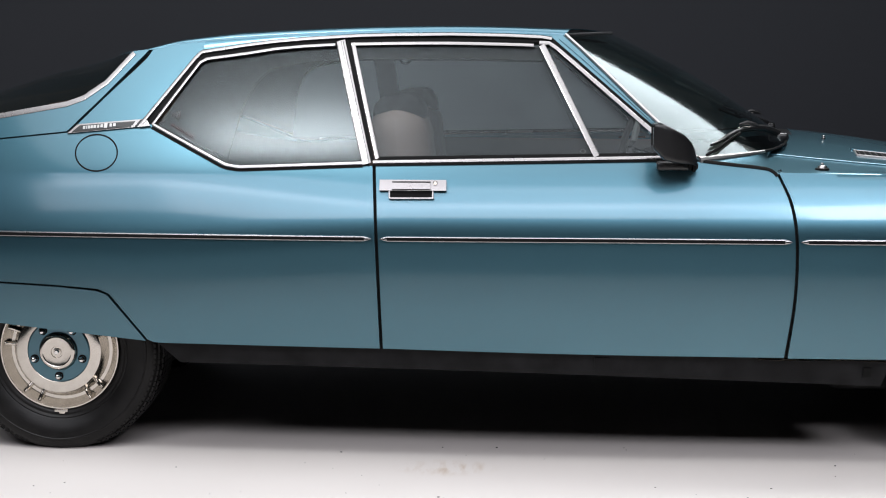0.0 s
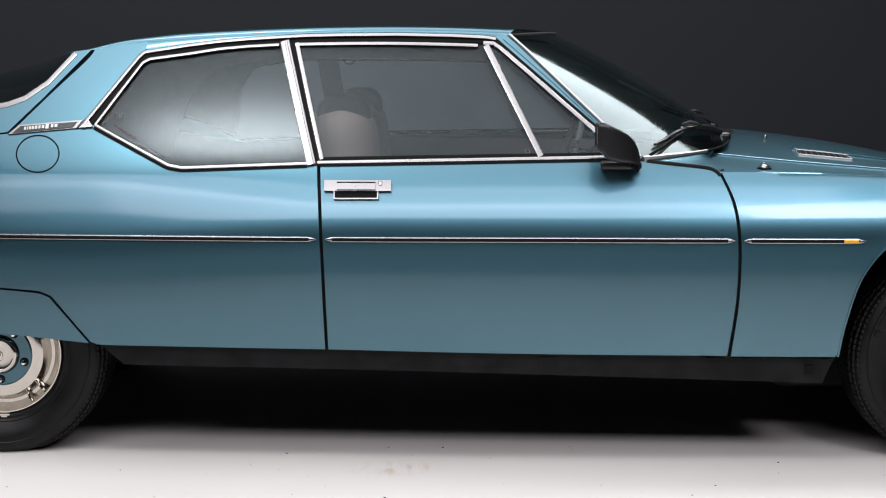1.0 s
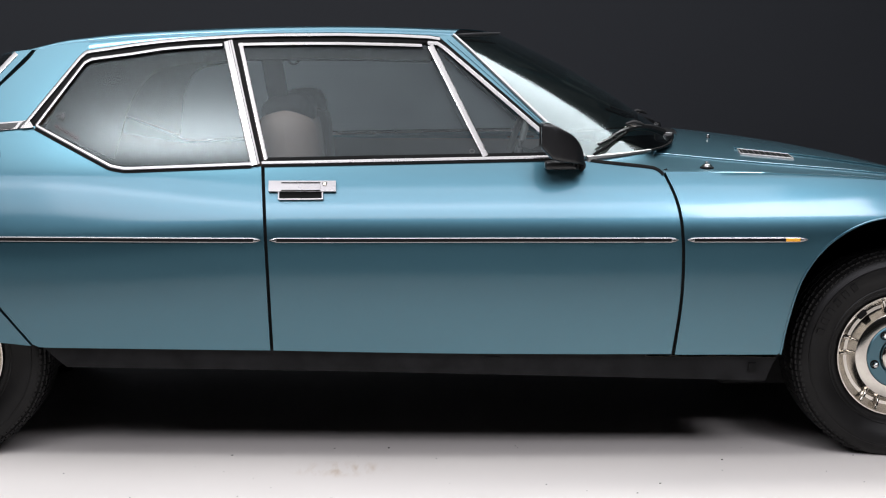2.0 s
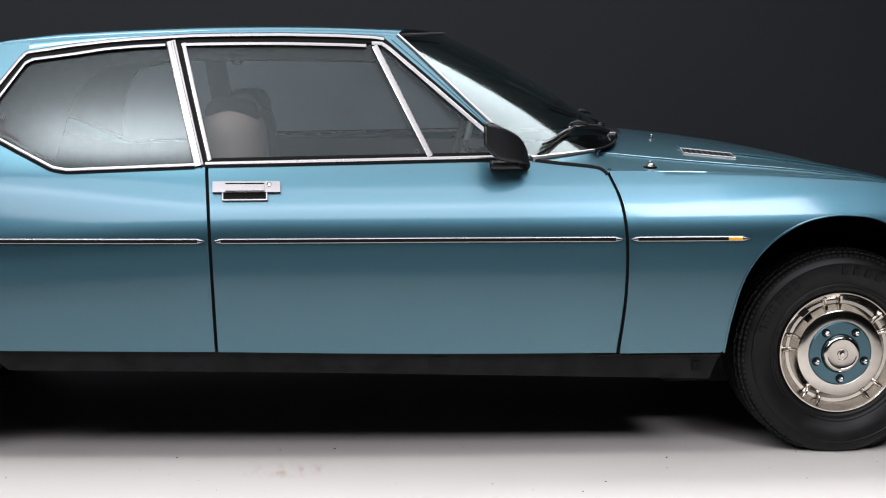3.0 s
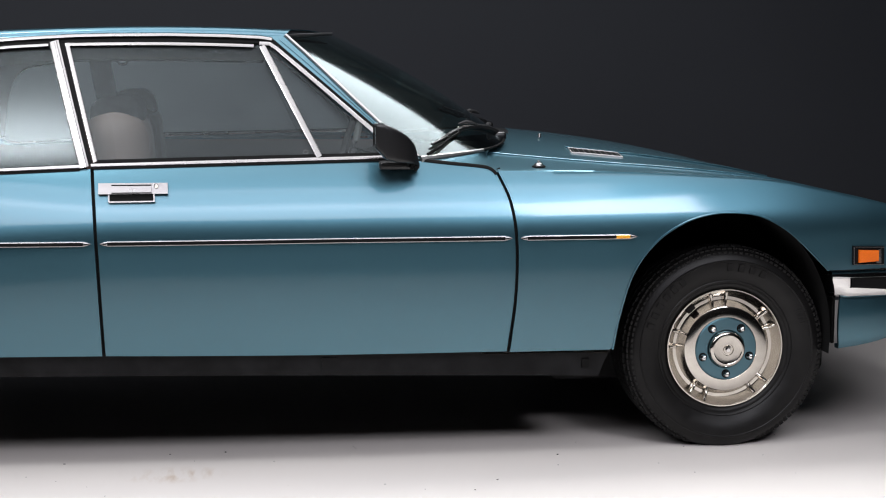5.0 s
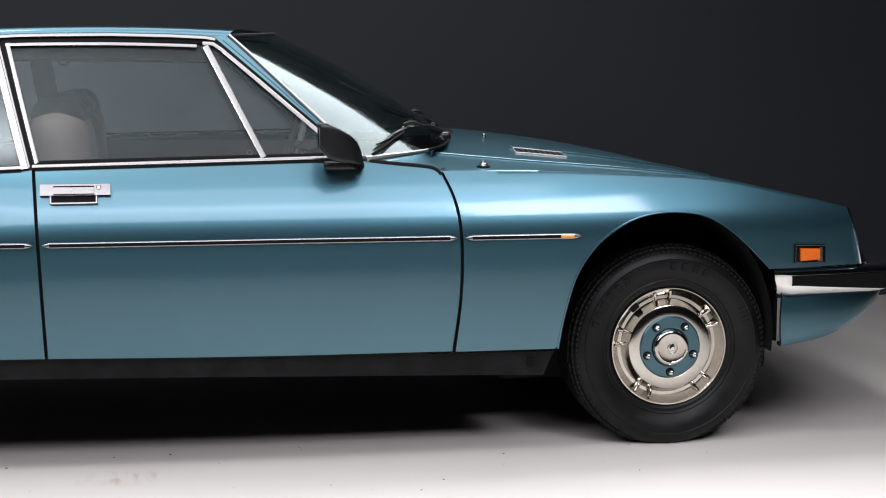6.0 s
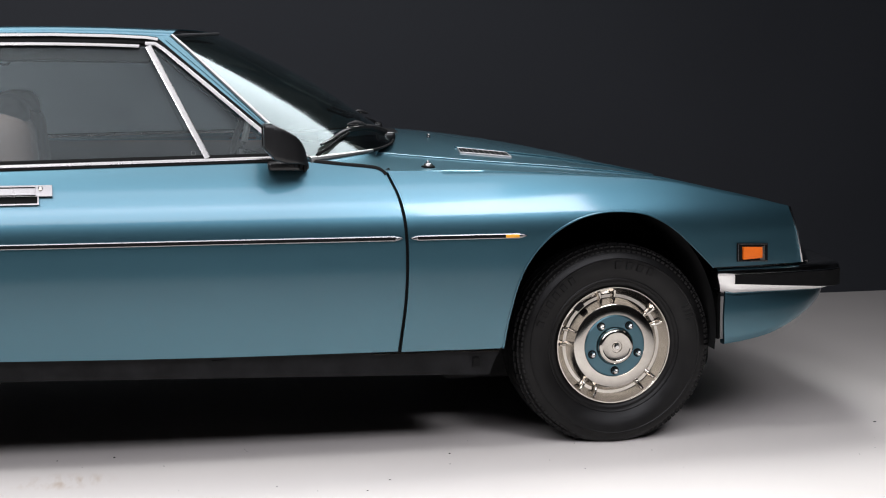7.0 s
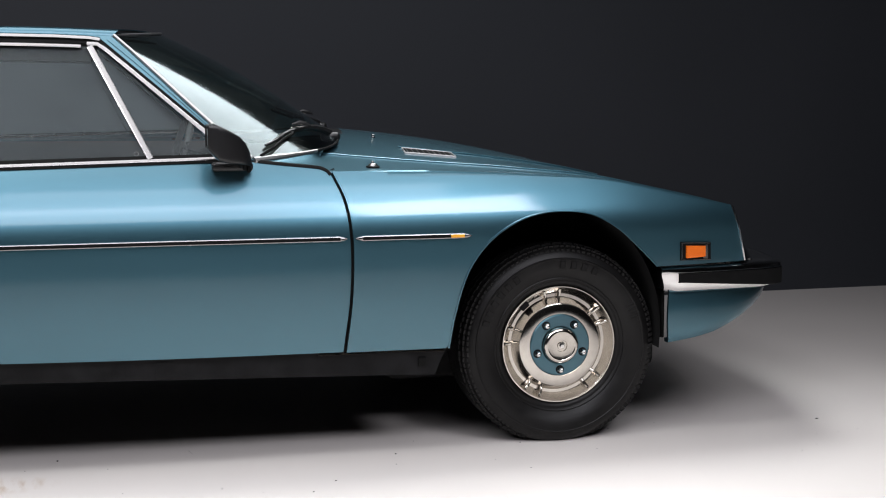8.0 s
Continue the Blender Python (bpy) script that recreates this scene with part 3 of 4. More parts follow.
part("windscreen_moulding", bm, material("grey_rubber_seal", (0.055, 0.055, 0.057), 0.4, vary=0.15, scale=30), car)
for s in (-1, 1):
    bm = bmesh.new()
    tube(bm, [screen_point(s, v) + Vector((0.002, s * 0.004, 0.002)) for v in np.linspace(0.02, 1, 16)], 0.0055)
    part("windscreen_moulding", bm, SATIN, car)
# scuttle between the screen, the wings and the bonnet
def bonnet_back(w):
    return 0.968 - 0.198 * min(1.0, abs(w) / 0.58) ** 2


corner = side_w(0.563, 0.930)
seam = curve([(0.563, 0.930), (0.650, 0.919), (0.742, 0.907), (0.797, 0.889)], 40)
seam_w = [side_w(*p) for p in seam]
for s in (-1, 1):
    for name, mat, lo, hi in (("scuttle", PAINT, 0.18, seam_w[-1]), ("cowl_panel", PLASTIC, 0.0, 0.18)):
        bm = bmesh.new()
        rows = []
        for w in np.linspace(lo, hi, 30):
            if w <= corner:
                back = screen_point(w / corner, 0)
            else:
                x, z = seam[int(np.argmin([abs(w - q) for q in seam_w]))]
                back = Vector((x, w, z))
            xf = 0.797 if w > 0.585 else bonnet_back(w) + 0.01
            front = Vector((xf, w, top_z(xf, w) - 0.001))
            row = []
            for k in np.linspace(0, 1, 9):
                p = back.lerp(front, k)
                row.append((p.x, s * p.y, p.z + (top_z(p.x, w) - p.z) * k * k * (w > 0.585)))
            rows.append(row)
        add_grid(bm, rows)
        part(name, bm, mat, car)

# tailgate glass
edge = curve([(-2.30, 0.945), (-1.608, 1.057), (-1.407, 1.092), (-1.354, 1.111), (-1.287, 1.159), (-1.210, 1.252)], 40, False)
spine = curve([(-2.40, 0.955), (-1.827, 1.116), (-1.62, 1.180), (-1.45, 1.222), (-1.385, 1.240)], 40)
bm = bmesh.new()
rows = []
for p, q in zip(edge, spine):
    w = side_w(p[0], p[1]) - 0.004
    row = []
    for i in range(25):
        u = -1 + 2 * i / 24
        c = 1 - abs(u) ** 1.4
        row.append((p[0] + (q[0] - p[0]) * c, u * w, p[1] + (q[1] - p[1]) * c))
    rows.append(row)
add_grid(bm, rows)
part("tailgate_glass", bm, DARKGLASS, car).visible_shadow = False
# painted head of the tailgate between its glass and the roof
bm = bmesh.new()
back = [Vector(p) for p in rows[-1]]
front = [roof_point(math.copysign(1, -u), 1 - abs(u), 1, 0) - Vector((0.006, 0, 0.001)) for u in np.linspace(-1, 1, 25)]
front = [Vector((p.x, -p.y, p.z)) for p in front]
front[0], front[-1] = Vector((-1.165, front[0].y, 1.258)), Vector((-1.165, front[-1].y, 1.258))
add_grid(bm, [[b.lerp(f, k) + Vector((0, 0, 0.006 * math.sin(math.pi * k))) for b, f in zip(back, front)] for k in np.linspace(0, 1, 7)])
shell(bm, 0.012)
part("tailgate_head", bm, PAINT, car)
# tail panel
bm = bmesh.new()
add_grid(bm, [[(-2.33 - 0.09 * (1 - u * u) - 0.03 * math.sin(math.pi * f), u * (side_w(-2.33, 0.5 + 0.41 * f) - 0.003), 0.5 + 0.41 * f + 0.035 * f * (1 - u * u)) for u in np.linspace(-1, 1, 21)] for f in np.linspace(0, 1, 9)])
part("tail_panel", bm, PAINT, car)

# ---------------------------------------------------------------- nose, bumper, valance
def plan_arc(x0, w0, xf, power, n=40):
    """Half-plan of the nose from the flank at (x0, w0) round to the middle at xf, mirrored to a whole."""
    pts = []
    for i in range(n + 1):
        a = math.pi / 2 * i / n
        w = w0 * math.cos(a) ** (2 / power)
        x = x0 + (xf - x0) * math.sin(a) ** (2 / power)
        pts.append((x, w))
    return [(x, -w) for x, w in pts] + [(x, w) for x, w in reversed(pts[:-1])]


def bumper_plan(off, n=60):
    """Plan of the bumper: straight flank, tight corner, shallow bow across the front."""
    half = curve([(1.848, 0.903 + off), (2.00, 0.893 + off), (2.15, 0.874 + off), (2.262 + off, 0.850 + off), (2.306 + off, 0.815 + off), (2.325 + off, 0.74 + off), (2.350 + off, 0.45), (2.36 + off, 0.0)], n)
    return [(x, -w) for x, w in half] + [(x, w) for x, w in reversed(half[:-1])]


bm = bmesh.new()
rows = []
foot = spline([1.87, 1.96, 2.06, 2.16, 2.25, 2.35, 2.44], [0.3105, 0.3220, 0.3420, 0.3770, 0.4100, 0.4340, 0.4500])
for f, inset in ((0.0, 0.040), (0.12, 0.034), (0.3, 0.030), (0.5, 0.029), (0.7, 0.030), (0.85, 0.033), (0.95, 0.038), (0.99, 0.043), (1.0, 0.050), (1.0, 0.075)):
    xr = 1.886 + 0.008 * (2 * f - 1) ** 2
    rows.append([(x, w, 0.4917 + (foot(x) - 0.4917) * f) for x, w in plan_arc(xr, HALF(1.885) - inset, 2.46 - inset, 2.8)])
add_grid(bm, rows)
shell(bm, 0.012)
part("front_valance", bm, PAINT, car)


def bumper_ring(name, section, mat, parent, label=""):
    bm = bmesh.new()
    rows = []
    for off, z in section:
        row = []
        for x, w in bumper_plan(off):
            # the ends lean forward and tuck in towards their foot
            end = max(0.0, 1 - (x - 1.848) / 0.065)
            low = min(1.0, max(0.0, (0.552 - z) / 0.06))
            row.append((x + 0.024 * end * low, w - math.copysign(0.024 * end * low, w), z))
        rows.append(row)
    add_grid(bm, rows)
    shell(bm, 0.01)
    return part(name, bm, mat, parent, label, angle=0.7)


bumper = bumper_ring("front_bumper", ((-0.07, 0.560), (-0.03, 0.568), (-0.008, 0.567), (0.0, 0.561), (0.002, 0.552), (0.002, 0.548), (-0.004, 0.545), (-0.004, 0.520), (-0.004, 0.514), (-0.008, 0.500), (-0.014, 0.488), (-0.03, 0.480), (-0.07, 0.480)), BRIGHT_CHROME, car, "chrome wraparound bumper")
bm = bmesh.new()
ring = [p for p in bumper_plan(0.004) if p[0] > 1.905]
add_grid(bm, [[(x + off, w * k, 0.546 + (0.515 - 0.025 * min(1.0, max(0.0, (x - 1.93) / 0.34)) - 0.546) * f) for x, w in ring] for f, k, off in ((1.0, 0.990, -0.004), (0.94, 1.0, 0.0), (0.06, 1.0, 0.0), (0.0, 0.990, -0.004))])
shell(bm, 0.004)
part("bumper_rubber", bm, RUBBER, bumper, "black rubber bumper insert")

# nose panel with the glazed lamp cover
bm = bmesh.new()
rows = []
for f in np.linspace(0, 1, 9):
    z = 0.576 + (CREASE(2.1) - 0.012 - 0.576) * f
    xs = 2.145 - 0.045 * f
    rows.append([(x, w, z) for x, w in plan_arc(xs - 0.02, side_w(2.1, z) - 0.010, 2.33 - 0.16 * f, 2.0)])
add_grid(bm, rows)
part("lamp_cover", bm, material("lamp_cover_glass", (0.01, 0.011, 0.012), 0.06, coat=1.0), car, "dark glazed headlamp cover")
for s in (-1, 1):
    bm = bmesh.new()
    tube(bm, [(2.149, s * (side_w(2.1, 0.576) - 0.002), 0.578), (2.129, s * (side_w(2.1, 0.678) - 0.002), 0.678), (2.104, s * (side_w(2.1, 0.757) - 0.002), 0.757)], 0.004, 6)
    part("lamp_trim", bm, BRIGHT_CHROME, car)

# ---------------------------------------------------------------- underside, wheel housings
bm = bmesh.new()
add_box(bm, 0.03, 0, 0.33, 2.1, 1.58, 0.06, 0.02)
part("floor_pan", bm, DARK, car)
bm = bmesh.new()
add_box(bm, 1.5, 0, 0.38, 0.95, 1.10, 0.42, 0.03)
part("engine_bay", bm, DARK, car)
bm = bmesh.new()
add_box(bm, -1.75, 0, 0.45, 1.15, 1.0, 0.34, 0.03)
part("boot_floor", bm, DARK, car)
for s in (-1, 1):
    for cx, cz, r, w0, w1 in ((1.50, 0.36, 0.368, 0.45, 0.85), (-1.42, 0.36, 0.37, 0.40, 0.76)):
        bm = bmesh.new()
        rows = []
        for y in (w0, w1):
            rows.append([(cx + r * math.cos(a), s * y, cz + r * 1.13 * math.sin(a)) for a in np.linspace(-0.15, math.pi + 0.15, 28)])
        add_grid(bm, rows)
        c = [(cx + r * math.cos(a), s * w0, cz + r * 1.13 * math.sin(a)) for a in np.linspace(-0.15, math.pi + 0.15, 28)]
        bm.faces.new([bm.verts.new(p) for p in c])
        part("wheel_housing", bm, DARK, car)


for s in (-1, 1):
    bm = bmesh.new()
    add_box(bm, 1.893, s * 0.645, 0.445, 0.012, 0.33, 0.245, 0.004)
    part("arch_liner", bm, DARK, car)

# ---------------------------------------------------------------- wheels
def wheel(x, w, s, turn=0.0):
    """A wheel at x whose outer face stands at half-width w."""
    m = Matrix.Translation((x, s * w, 0.3155)) @ pose(0, 0, 0, 0, turn, 0 if s < 0 else 180)

    def put(bm):
        bmesh.ops.transform(bm, matrix=m, verts=bm.verts)
        return bm

    def at_angle(a, x=0.0):
        return pose(0, 0, 0, 0, -a, 0) @ pose(x, 0, 0)

    bm = bmesh.new()
    lathe(bm, [(0.188, 0.014), (0.1905, 0.006), (0.1895, 0.001), (0.186, 0.001), (0.181, 0.007), (0.174, 0.020), (0.163, 0.031), (0.153, 0.031), (0.145, 0.021), (0.139, 0.005), (0.1345, -0.004), (0.129, -0.0065), (0.101, -0.0065), (0.0985, -0.005), (0.097, 0.03), (0.02, 0.04)], 96)
    rim = part("wheel", put(bm), STEEL, car, "brushed steel wheel with a blue centre", angle=0.5)
    # tyre
    bm = bmesh.new()
    lathe(bm, [(0.187, 0.040), (0.187, 0.014), (0.192, 0.010), (0.197, 0.004), (0.203, 0.001), (0.208, 0.001), (0.211, -0.003), (0.216, -0.005), (0.219, -0.003), (0.225, -0.007), (0.245, -0.015), (0.262, -0.019), (0.278, -0.0185), (0.280, -0.020), (0.283, -0.0200), (0.285, -0.017), (0.298, -0.012), (0.307, -0.004), (0.315, 0.006), (0.321, 0.018), (0.325, 0.035), (0.327, 0.065), (0.328, 0.10), (0.327, 0.14), (0.325, 0.175), (0.318, 0.203), (0.29, 0.222), (0.25, 0.215), (0.21, 0.19)], 128)
    for v in bm.verts:  # flattened where it stands
        if v.co.z < -0.3155:
            v.co.z = -0.3155 - 0.03 * (-0.3155 - v.co.z)
        if v.co.z < -0.2 and v.co.y < 0.02:
            v.co.y -= 0.012 * min(1, (-0.2 - v.co.z) / 0.08) * max(0, 1 - abs(v.co.x) / 0.2)
    tyre = part("tyre", put(bm), TYRE, rim)
    bm = bmesh.new()
    for k in range(110):
        a = 360 * k / 110
        if 250 < a < 290:
            continue
        r = at_angle(a)
        add_box(bm, 0.3035, -0.0035, 0, 0.015, 0.006, 0.011, m=r)
        add_box(bm, 0.3190, 0.014, 0, 0.006, 0.020, 0.0145, m=r)
        for y in (0.044, 0.083, 0.122):
            add_box(bm, 0.3258, y + 0.006 * (k % 2), 0, 0.006, 0.034, 0.0150, m=r)
        add_box(bm, 0.3225, 0.172 + 0.004 * (k % 2), 0, 0.007, 0.040, 0.0150, m=r)
    tagged(part("tread", put(bm), TYRE, tyre, smooth=False), kind="stuff")
    # raised marks on the sidewall, as plain bars
    for r, spans in ((0.262, ((81, 6.5, 4), (147, 6.0, 6))), (0.247, ((268, 1.8, 9),))):
        for a0, step, n in spans:
            for k in range(n):
                bm = bmesh.new()
                h = 0.024 if r > 0.25 else 0.009
                add_box(bm, r, -0.0200 if r > 0.25 else -0.0160, 0, h, 0.006, step * 0.0028, 0.001, 1, m=at_angle(a0 + (k - n / 2) * step * 1.25))
                part("sidewall_mark", put(bm), TYRE, tyre, smooth=False)
    for k in range(4):
        bm = bmesh.new()
        add_box(bm, 0.268, -0.0185, 0, 0.036, 0.003, 0.004, 0.001, 1, m=at_angle(18 + 3.2 * k))
        part("sidewall_mark", put(bm), TYRE, tyre, smooth=False)
    # blue ring, nuts, hub cap
    bm = bmesh.new()
    lathe(bm, [(0.099, 0.006), (0.099, -0.0075), (0.096, -0.0100), (0.062, -0.0100), (0.056, -0.002)], 64)
    part("centre_ring", put(bm), PAINT, rim, "blue painted wheel centre")
    bm = bmesh.new()
    lathe(bm, [(0.0585, -0.0020), (0.0585, -0.0180), (0.0572, -0.0220), (0.0545, -0.0260), (0.050, -0.0282), (0.0465, -0.0285), (0.0448, -0.0274), (0.043, -0.0270), (0.019, -0.0274), (0.0178, -0.0230), (0.0138, -0.0230), (0.0128, -0.0270), (0.0005, -0.0280)], 64)
    cap = part("hub_cap", put(bm), STEEL, rim)
    bm = bmesh.new()
    lathe(bm, [(0.0078, -0.028), (0.0078, -0.034), (0.006, -0.0355), (0.0005, -0.0355)], 6)
    part("hub_bolt", put(bm), BRIGHT_CHROME, cap, smooth=False)
    for k in range(5):
        a = math.radians(270 + 72 * k)
        cx, cz = 0.0800 * math.cos(a), 0.0800 * math.sin(a)
        bm = bmesh.new()
        lathe(bm, [(0.0095, -0.010), (0.0095, -0.024), (0.007, -0.029), (0.004, -0.031), (0.0005, -0.0315)], 6)
        bmesh.ops.transform(bm, matrix=Matrix.Translation((cx, 0, cz)), verts=bm.verts)
        nut = part("wheel_nut", put(bm), BRIGHT_CHROME, rim, smooth=False)
        bm = bmesh.new()
        lathe(bm, [(0.0138, -0.0085), (0.0138, -0.0115), (0.0095, -0.0115)], 20)
        bmesh.ops.transform(bm, matrix=Matrix.Translation((cx, 0, cz)), verts=bm.verts)
        part("washer", put(bm), RUBBER, nut)
    # pressed ribs in pairs
    for k in range(5):
        for d in (-8.5, 8.5):
            bm = bmesh.new()
            rows = []
            for f in np.linspace(0, 1, 7):
                r = 0.140 + 0.038 * f
                y0 = 0.030 + 0.004 * math.sin(math.pi * f) - 0.016 * f * f
                hgt = 0.019 * math.sin(math.pi * (0.12 + 0.8 * f)) ** 0.7
                rows.append([(r, y0 - hgt * q, 0.0088 * p * (1 - 0.25 * f)) for p, q in ((-1, -0.3), (-0.7, 0.75), (-0.3, 1), (0.3, 1), (0.7, 0.75), (1, -0.3))])
            vs = add_grid(bm, rows)
            bm.faces.new(vs[0])
            bm.faces.new(vs[-1])
            bmesh.ops.transform(bm, matrix=at_angle((97 if x > 0 else 93) + 72 * k + (6 if k == 4 else 0) + d), verts=bm.verts)
            part("rib", put(bm), STEEL, rim, angle=0.9)
    bm = bmesh.new()
    add_box(bm, 0.166, 0.0245, 0, 0.018, 0.012, 0.030, 0.004, 2, m=at_angle(131))
    part("valve_slot", put(bm), DARK, rim)
    if x < 0:
        bm = bmesh.new()
        add_box(bm, 0.1945, -0.001, 0, 0.009, 0.007, 0.043, 0.002, 2, m=at_angle(270))
        add_box(bm, 0.2000, -0.001, 0.003, 0.009, 0.006, 0.020, 0.002, 2, m=at_angle(270))
        part("balance_weight", put(bm), STEEL, rim, "small grey balance weight")
    return rim


for s in (-1, 1):
    wheel(1.540, 0.800, s)
    wheel(-1.428, 0.702, s)


# ---------------------------------------------------------------- fittings
def named(name, side):
    """The door, wing or other part of that name on one side of the car."""
    obs = [o for o in car.children if o.name.split(".")[0] == name]
    return obs[0] if side < 0 else obs[1]


def patch(corners, off, depth, side, n=6):
    """A plate on the flank: four corners of the plan, counter-clockwise from the lower rear."""
    a, b, c, d = corners
    bm = bmesh.new()
    sheet(bm, coons([a, b], [b, c], [d, c], [a, d], n, 3, (False,) * 4), on_side(side, off))
    shell(bm, depth)
    return bm


def box_plan(x0, x1, z0, z1):
    return [(x0, z0), (x1, z0), (x1, z1), (x0, z1)]


for side in (-1, 1):
    door = named("door", side)
    handle = part("door_handle", patch(box_plan(-0.392, -0.191, 0.841, 0.872), 0.014, 0.02, side), DIM_CHROME, door, "chrome door handle with a dark pocket", angle=1.2)
    part("pocket", patch(box_plan(-0.362, -0.231, 0.818, 0.846), 0.006, 0.012, side), RUBBER, handle)
    raised = lambda p, off: (p[0], side * (side_w(p[0], p[1]) + off), p[1])
    bm = bmesh.new()
    strip(bm, [(-0.362, 0.842), (-0.3615, 0.8185), (-0.231, 0.8195), (-0.231, 0.842)], 0.006, 0.012, raised, 40)
    part("pocket_rim", bm, DIM_CHROME, handle)
    part("grip", patch(box_plan(-0.354, -0.238, 0.846, 0.864), 0.021, 0.012, side), DIM_CHROME, handle)
    part("slot", patch(box_plan(-0.354, -0.238, 0.8645, 0.8675), 0.0155, 0.006, side), RUBBER, handle)
    bm = bmesh.new()
    lathe(bm, [(0.0068, 0.004), (0.0068, -0.002), (0.0058, -0.003), (0.0045, -0.002), (0.0005, -0.002)], 20)
    bmesh.ops.transform(bm, matrix=Matrix.Translation((-0.224, side * (side_w(-0.224, 0.862) + 0.0145), 0.8625)) @ pose(0, 0, 0, 0, 0, 0 if side < 0 else 180) @ pose(0, 0, 0, -26, 0, 0), verts=bm.verts)
    part("lock", bm, STEEL, handle)
    # name plate
    plate = part("badge", patch([(-1.389, 1.002), (-1.160, 1.023), (-1.140, 1.047), (-1.358, 1.030)], 0.006, 0.008, side, 12), DIM_CHROME, car, "chrome-edged dark name plate with silver marks", angle=1.2)
    part("badge_field", patch([(-1.374, 1.006), (-1.186, 1.0235), (-1.172, 1.0405), (-1.351, 1.0265)], 0.008, 0.004, side, 12), PLASTIC, plate)
    for k, x in enumerate((-1.3355, -1.3275, -1.320, -1.311, -1.301, -1.290, -1.279, -1.266, -1.250, -1.238)):
        z = 1.0245 + 0.093 * (x + 1.29)
        wd = (0.0065, 0.003, 0.0065, 0.007, 0.008, 0.0065, 0.0075, 0.010, 0.007, 0.0085)[k]
        h = 0.0045 if k != 7 else 0.007
        part("badge_mark", patch(box_plan(x - wd / 2, x + wd / 2, z - h, z + h), 0.0095, 0.002, side, 1), LETTER, plate, smooth=False)
    part("badge_end", patch([(-1.158, 1.0225), (-1.122, 1.0265), (-1.138, 1.048), (-1.146, 1.047)], 0.009, 0.010, side, 6), DIM_CHROME, plate, angle=1.2)
    part("badge_gap", patch([(-1.172, 1.0235), (-1.166, 1.024), (-1.149, 1.0455), (-1.157, 1.0445)], 0.0085, 0.004, side, 2), PLASTIC, plate)
    # fuel flap on the near shoulder of the rear quarter, flush in a dark ring
    if side < 0:
        quarter = named("rear_quarter_panel", side)
        ring = [(-1.2865 + 0.0675 * math.cos(a) - 0.1 * 0.054 * math.sin(a), 0.944 + 0.0545 * math.sin(a)) for a in np.linspace(0, 2 * math.pi, 64, endpoint=False)]
        bm = bmesh.new()
        strip(bm, ring, 0.0046, 0.0012, raised, closed=True)
        part("fuel_flap", bm, RUBBER, quarter, "round fuel flap with a dark outline")
    # side marker lamp at the nose
    wing = named("front_wing", side)
    lamp = part("side_marker_lamp", patch([(1.914, 0.589), (2.022, 0.585), (2.020, 0.644), (1.913, 0.648)], 0.006, 0.01, side), RUBBER, wing, "amber marker lamp in a dark chrome-edged frame", angle=1.2)
    bm = bmesh.new()
    strip(bm, [(1.9165, 0.5915), (1.9155, 0.6455)], 0.003, 0.009, raised, 4)
    strip(bm, [(1.9155, 0.6460), (2.018, 0.6420)], 0.003, 0.009, raised, 8)
    strip(bm, [(1.9165, 0.5910), (2.020, 0.5870)], 0.002, 0.009, raised, 8)
    part("bezel", bm, DIM_CHROME, lamp)
    part("reflector", patch([(1.994, 0.5925), (2.010, 0.591), (2.008, 0.6385), (1.994, 0.6335)], 0.009, 0.005, side), DIM_CHROME, lamp, angle=1.2)
    part("lens", patch([(1.932, 0.596), (1.999, 0.599), (1.998, 0.6335), (1.931, 0.6365)], 0.014, 0.008, side), AMBER, lamp, angle=1.2)
    # wing mirror
    bm = bmesh.new()
    rows = []
    for x, w, hi, lo, hy in ((0.4175, 0.940, 1.036, 0.981, 0.037), (0.413, 0.940, 1.042, 0.975, 0.041), (0.417, 0.940, 1.0455, 0.969, 0.044), (0.438, 0.940, 1.046, 0.947, 0.051), (0.443, 0.940, 1.0435, 0.941, 0.0515),
                             (0.475, 0.934, 1.029, 0.931, 0.047), (0.509, 0.925, 1.008, 0.928, 0.041), (0.527, 0.916, 0.988, 0.925, 0.035), (0.538, 0.908, 0.965, 0.922, 0.029), (0.545, 0.900, 0.940, 0.918, 0.024)):
        rows.append([(x, side * (w + hy * np.sign(math.cos(a)) * abs(math.cos(a)) ** 0.22), (hi + lo) / 2 + (hi - lo) / 2 * np.sign(math.sin(a)) * abs(math.sin(a)) ** 0.22) for a in np.linspace(0, 2 * math.pi, 40, endpoint=False)])
    vs = add_grid(bm, rows, wrap_u=True)
    bm.faces.new(vs[-1])
    mirror = part("door_mirror", bm, PLASTIC, door, "black plastic door mirror", angle=0.42)
    bm = bmesh.new()
    add_box(bm, 0.4160, side * 0.940, 1.0085, 0.003, 0.072, 0.050, 0.001)
    part("mirror_glass", bm, material("mirror_silver", (0.85, 0.85, 0.85), 0.02, 1.0), mirror)
    bm = bmesh.new()
    add_box(bm, 0.494, side * 0.858, 0.9155, 0.122, 0.046, 0.026, 0.009, 3)
    part("mirror_foot", bm, PLASTIC, mirror)
    bm = bmesh.new()
    for k in range(3):
        tube(bm, [(0.515 + 0.012 * k, side * (0.897 + 0.046 * math.cos(a) * (0.8 - 0.12 * k)), 0.948 - 0.011 * k + 0.034 * math.sin(a) * (0.9 - 0.12 * k)) for a in np.linspace(0, 2 * math.pi, 24, endpoint=False)], 0.005, 6, closed=True)
    part("mirror_bellows", bm, RUBBER, mirror)
    # marks on the glass
    bm = bmesh.new()
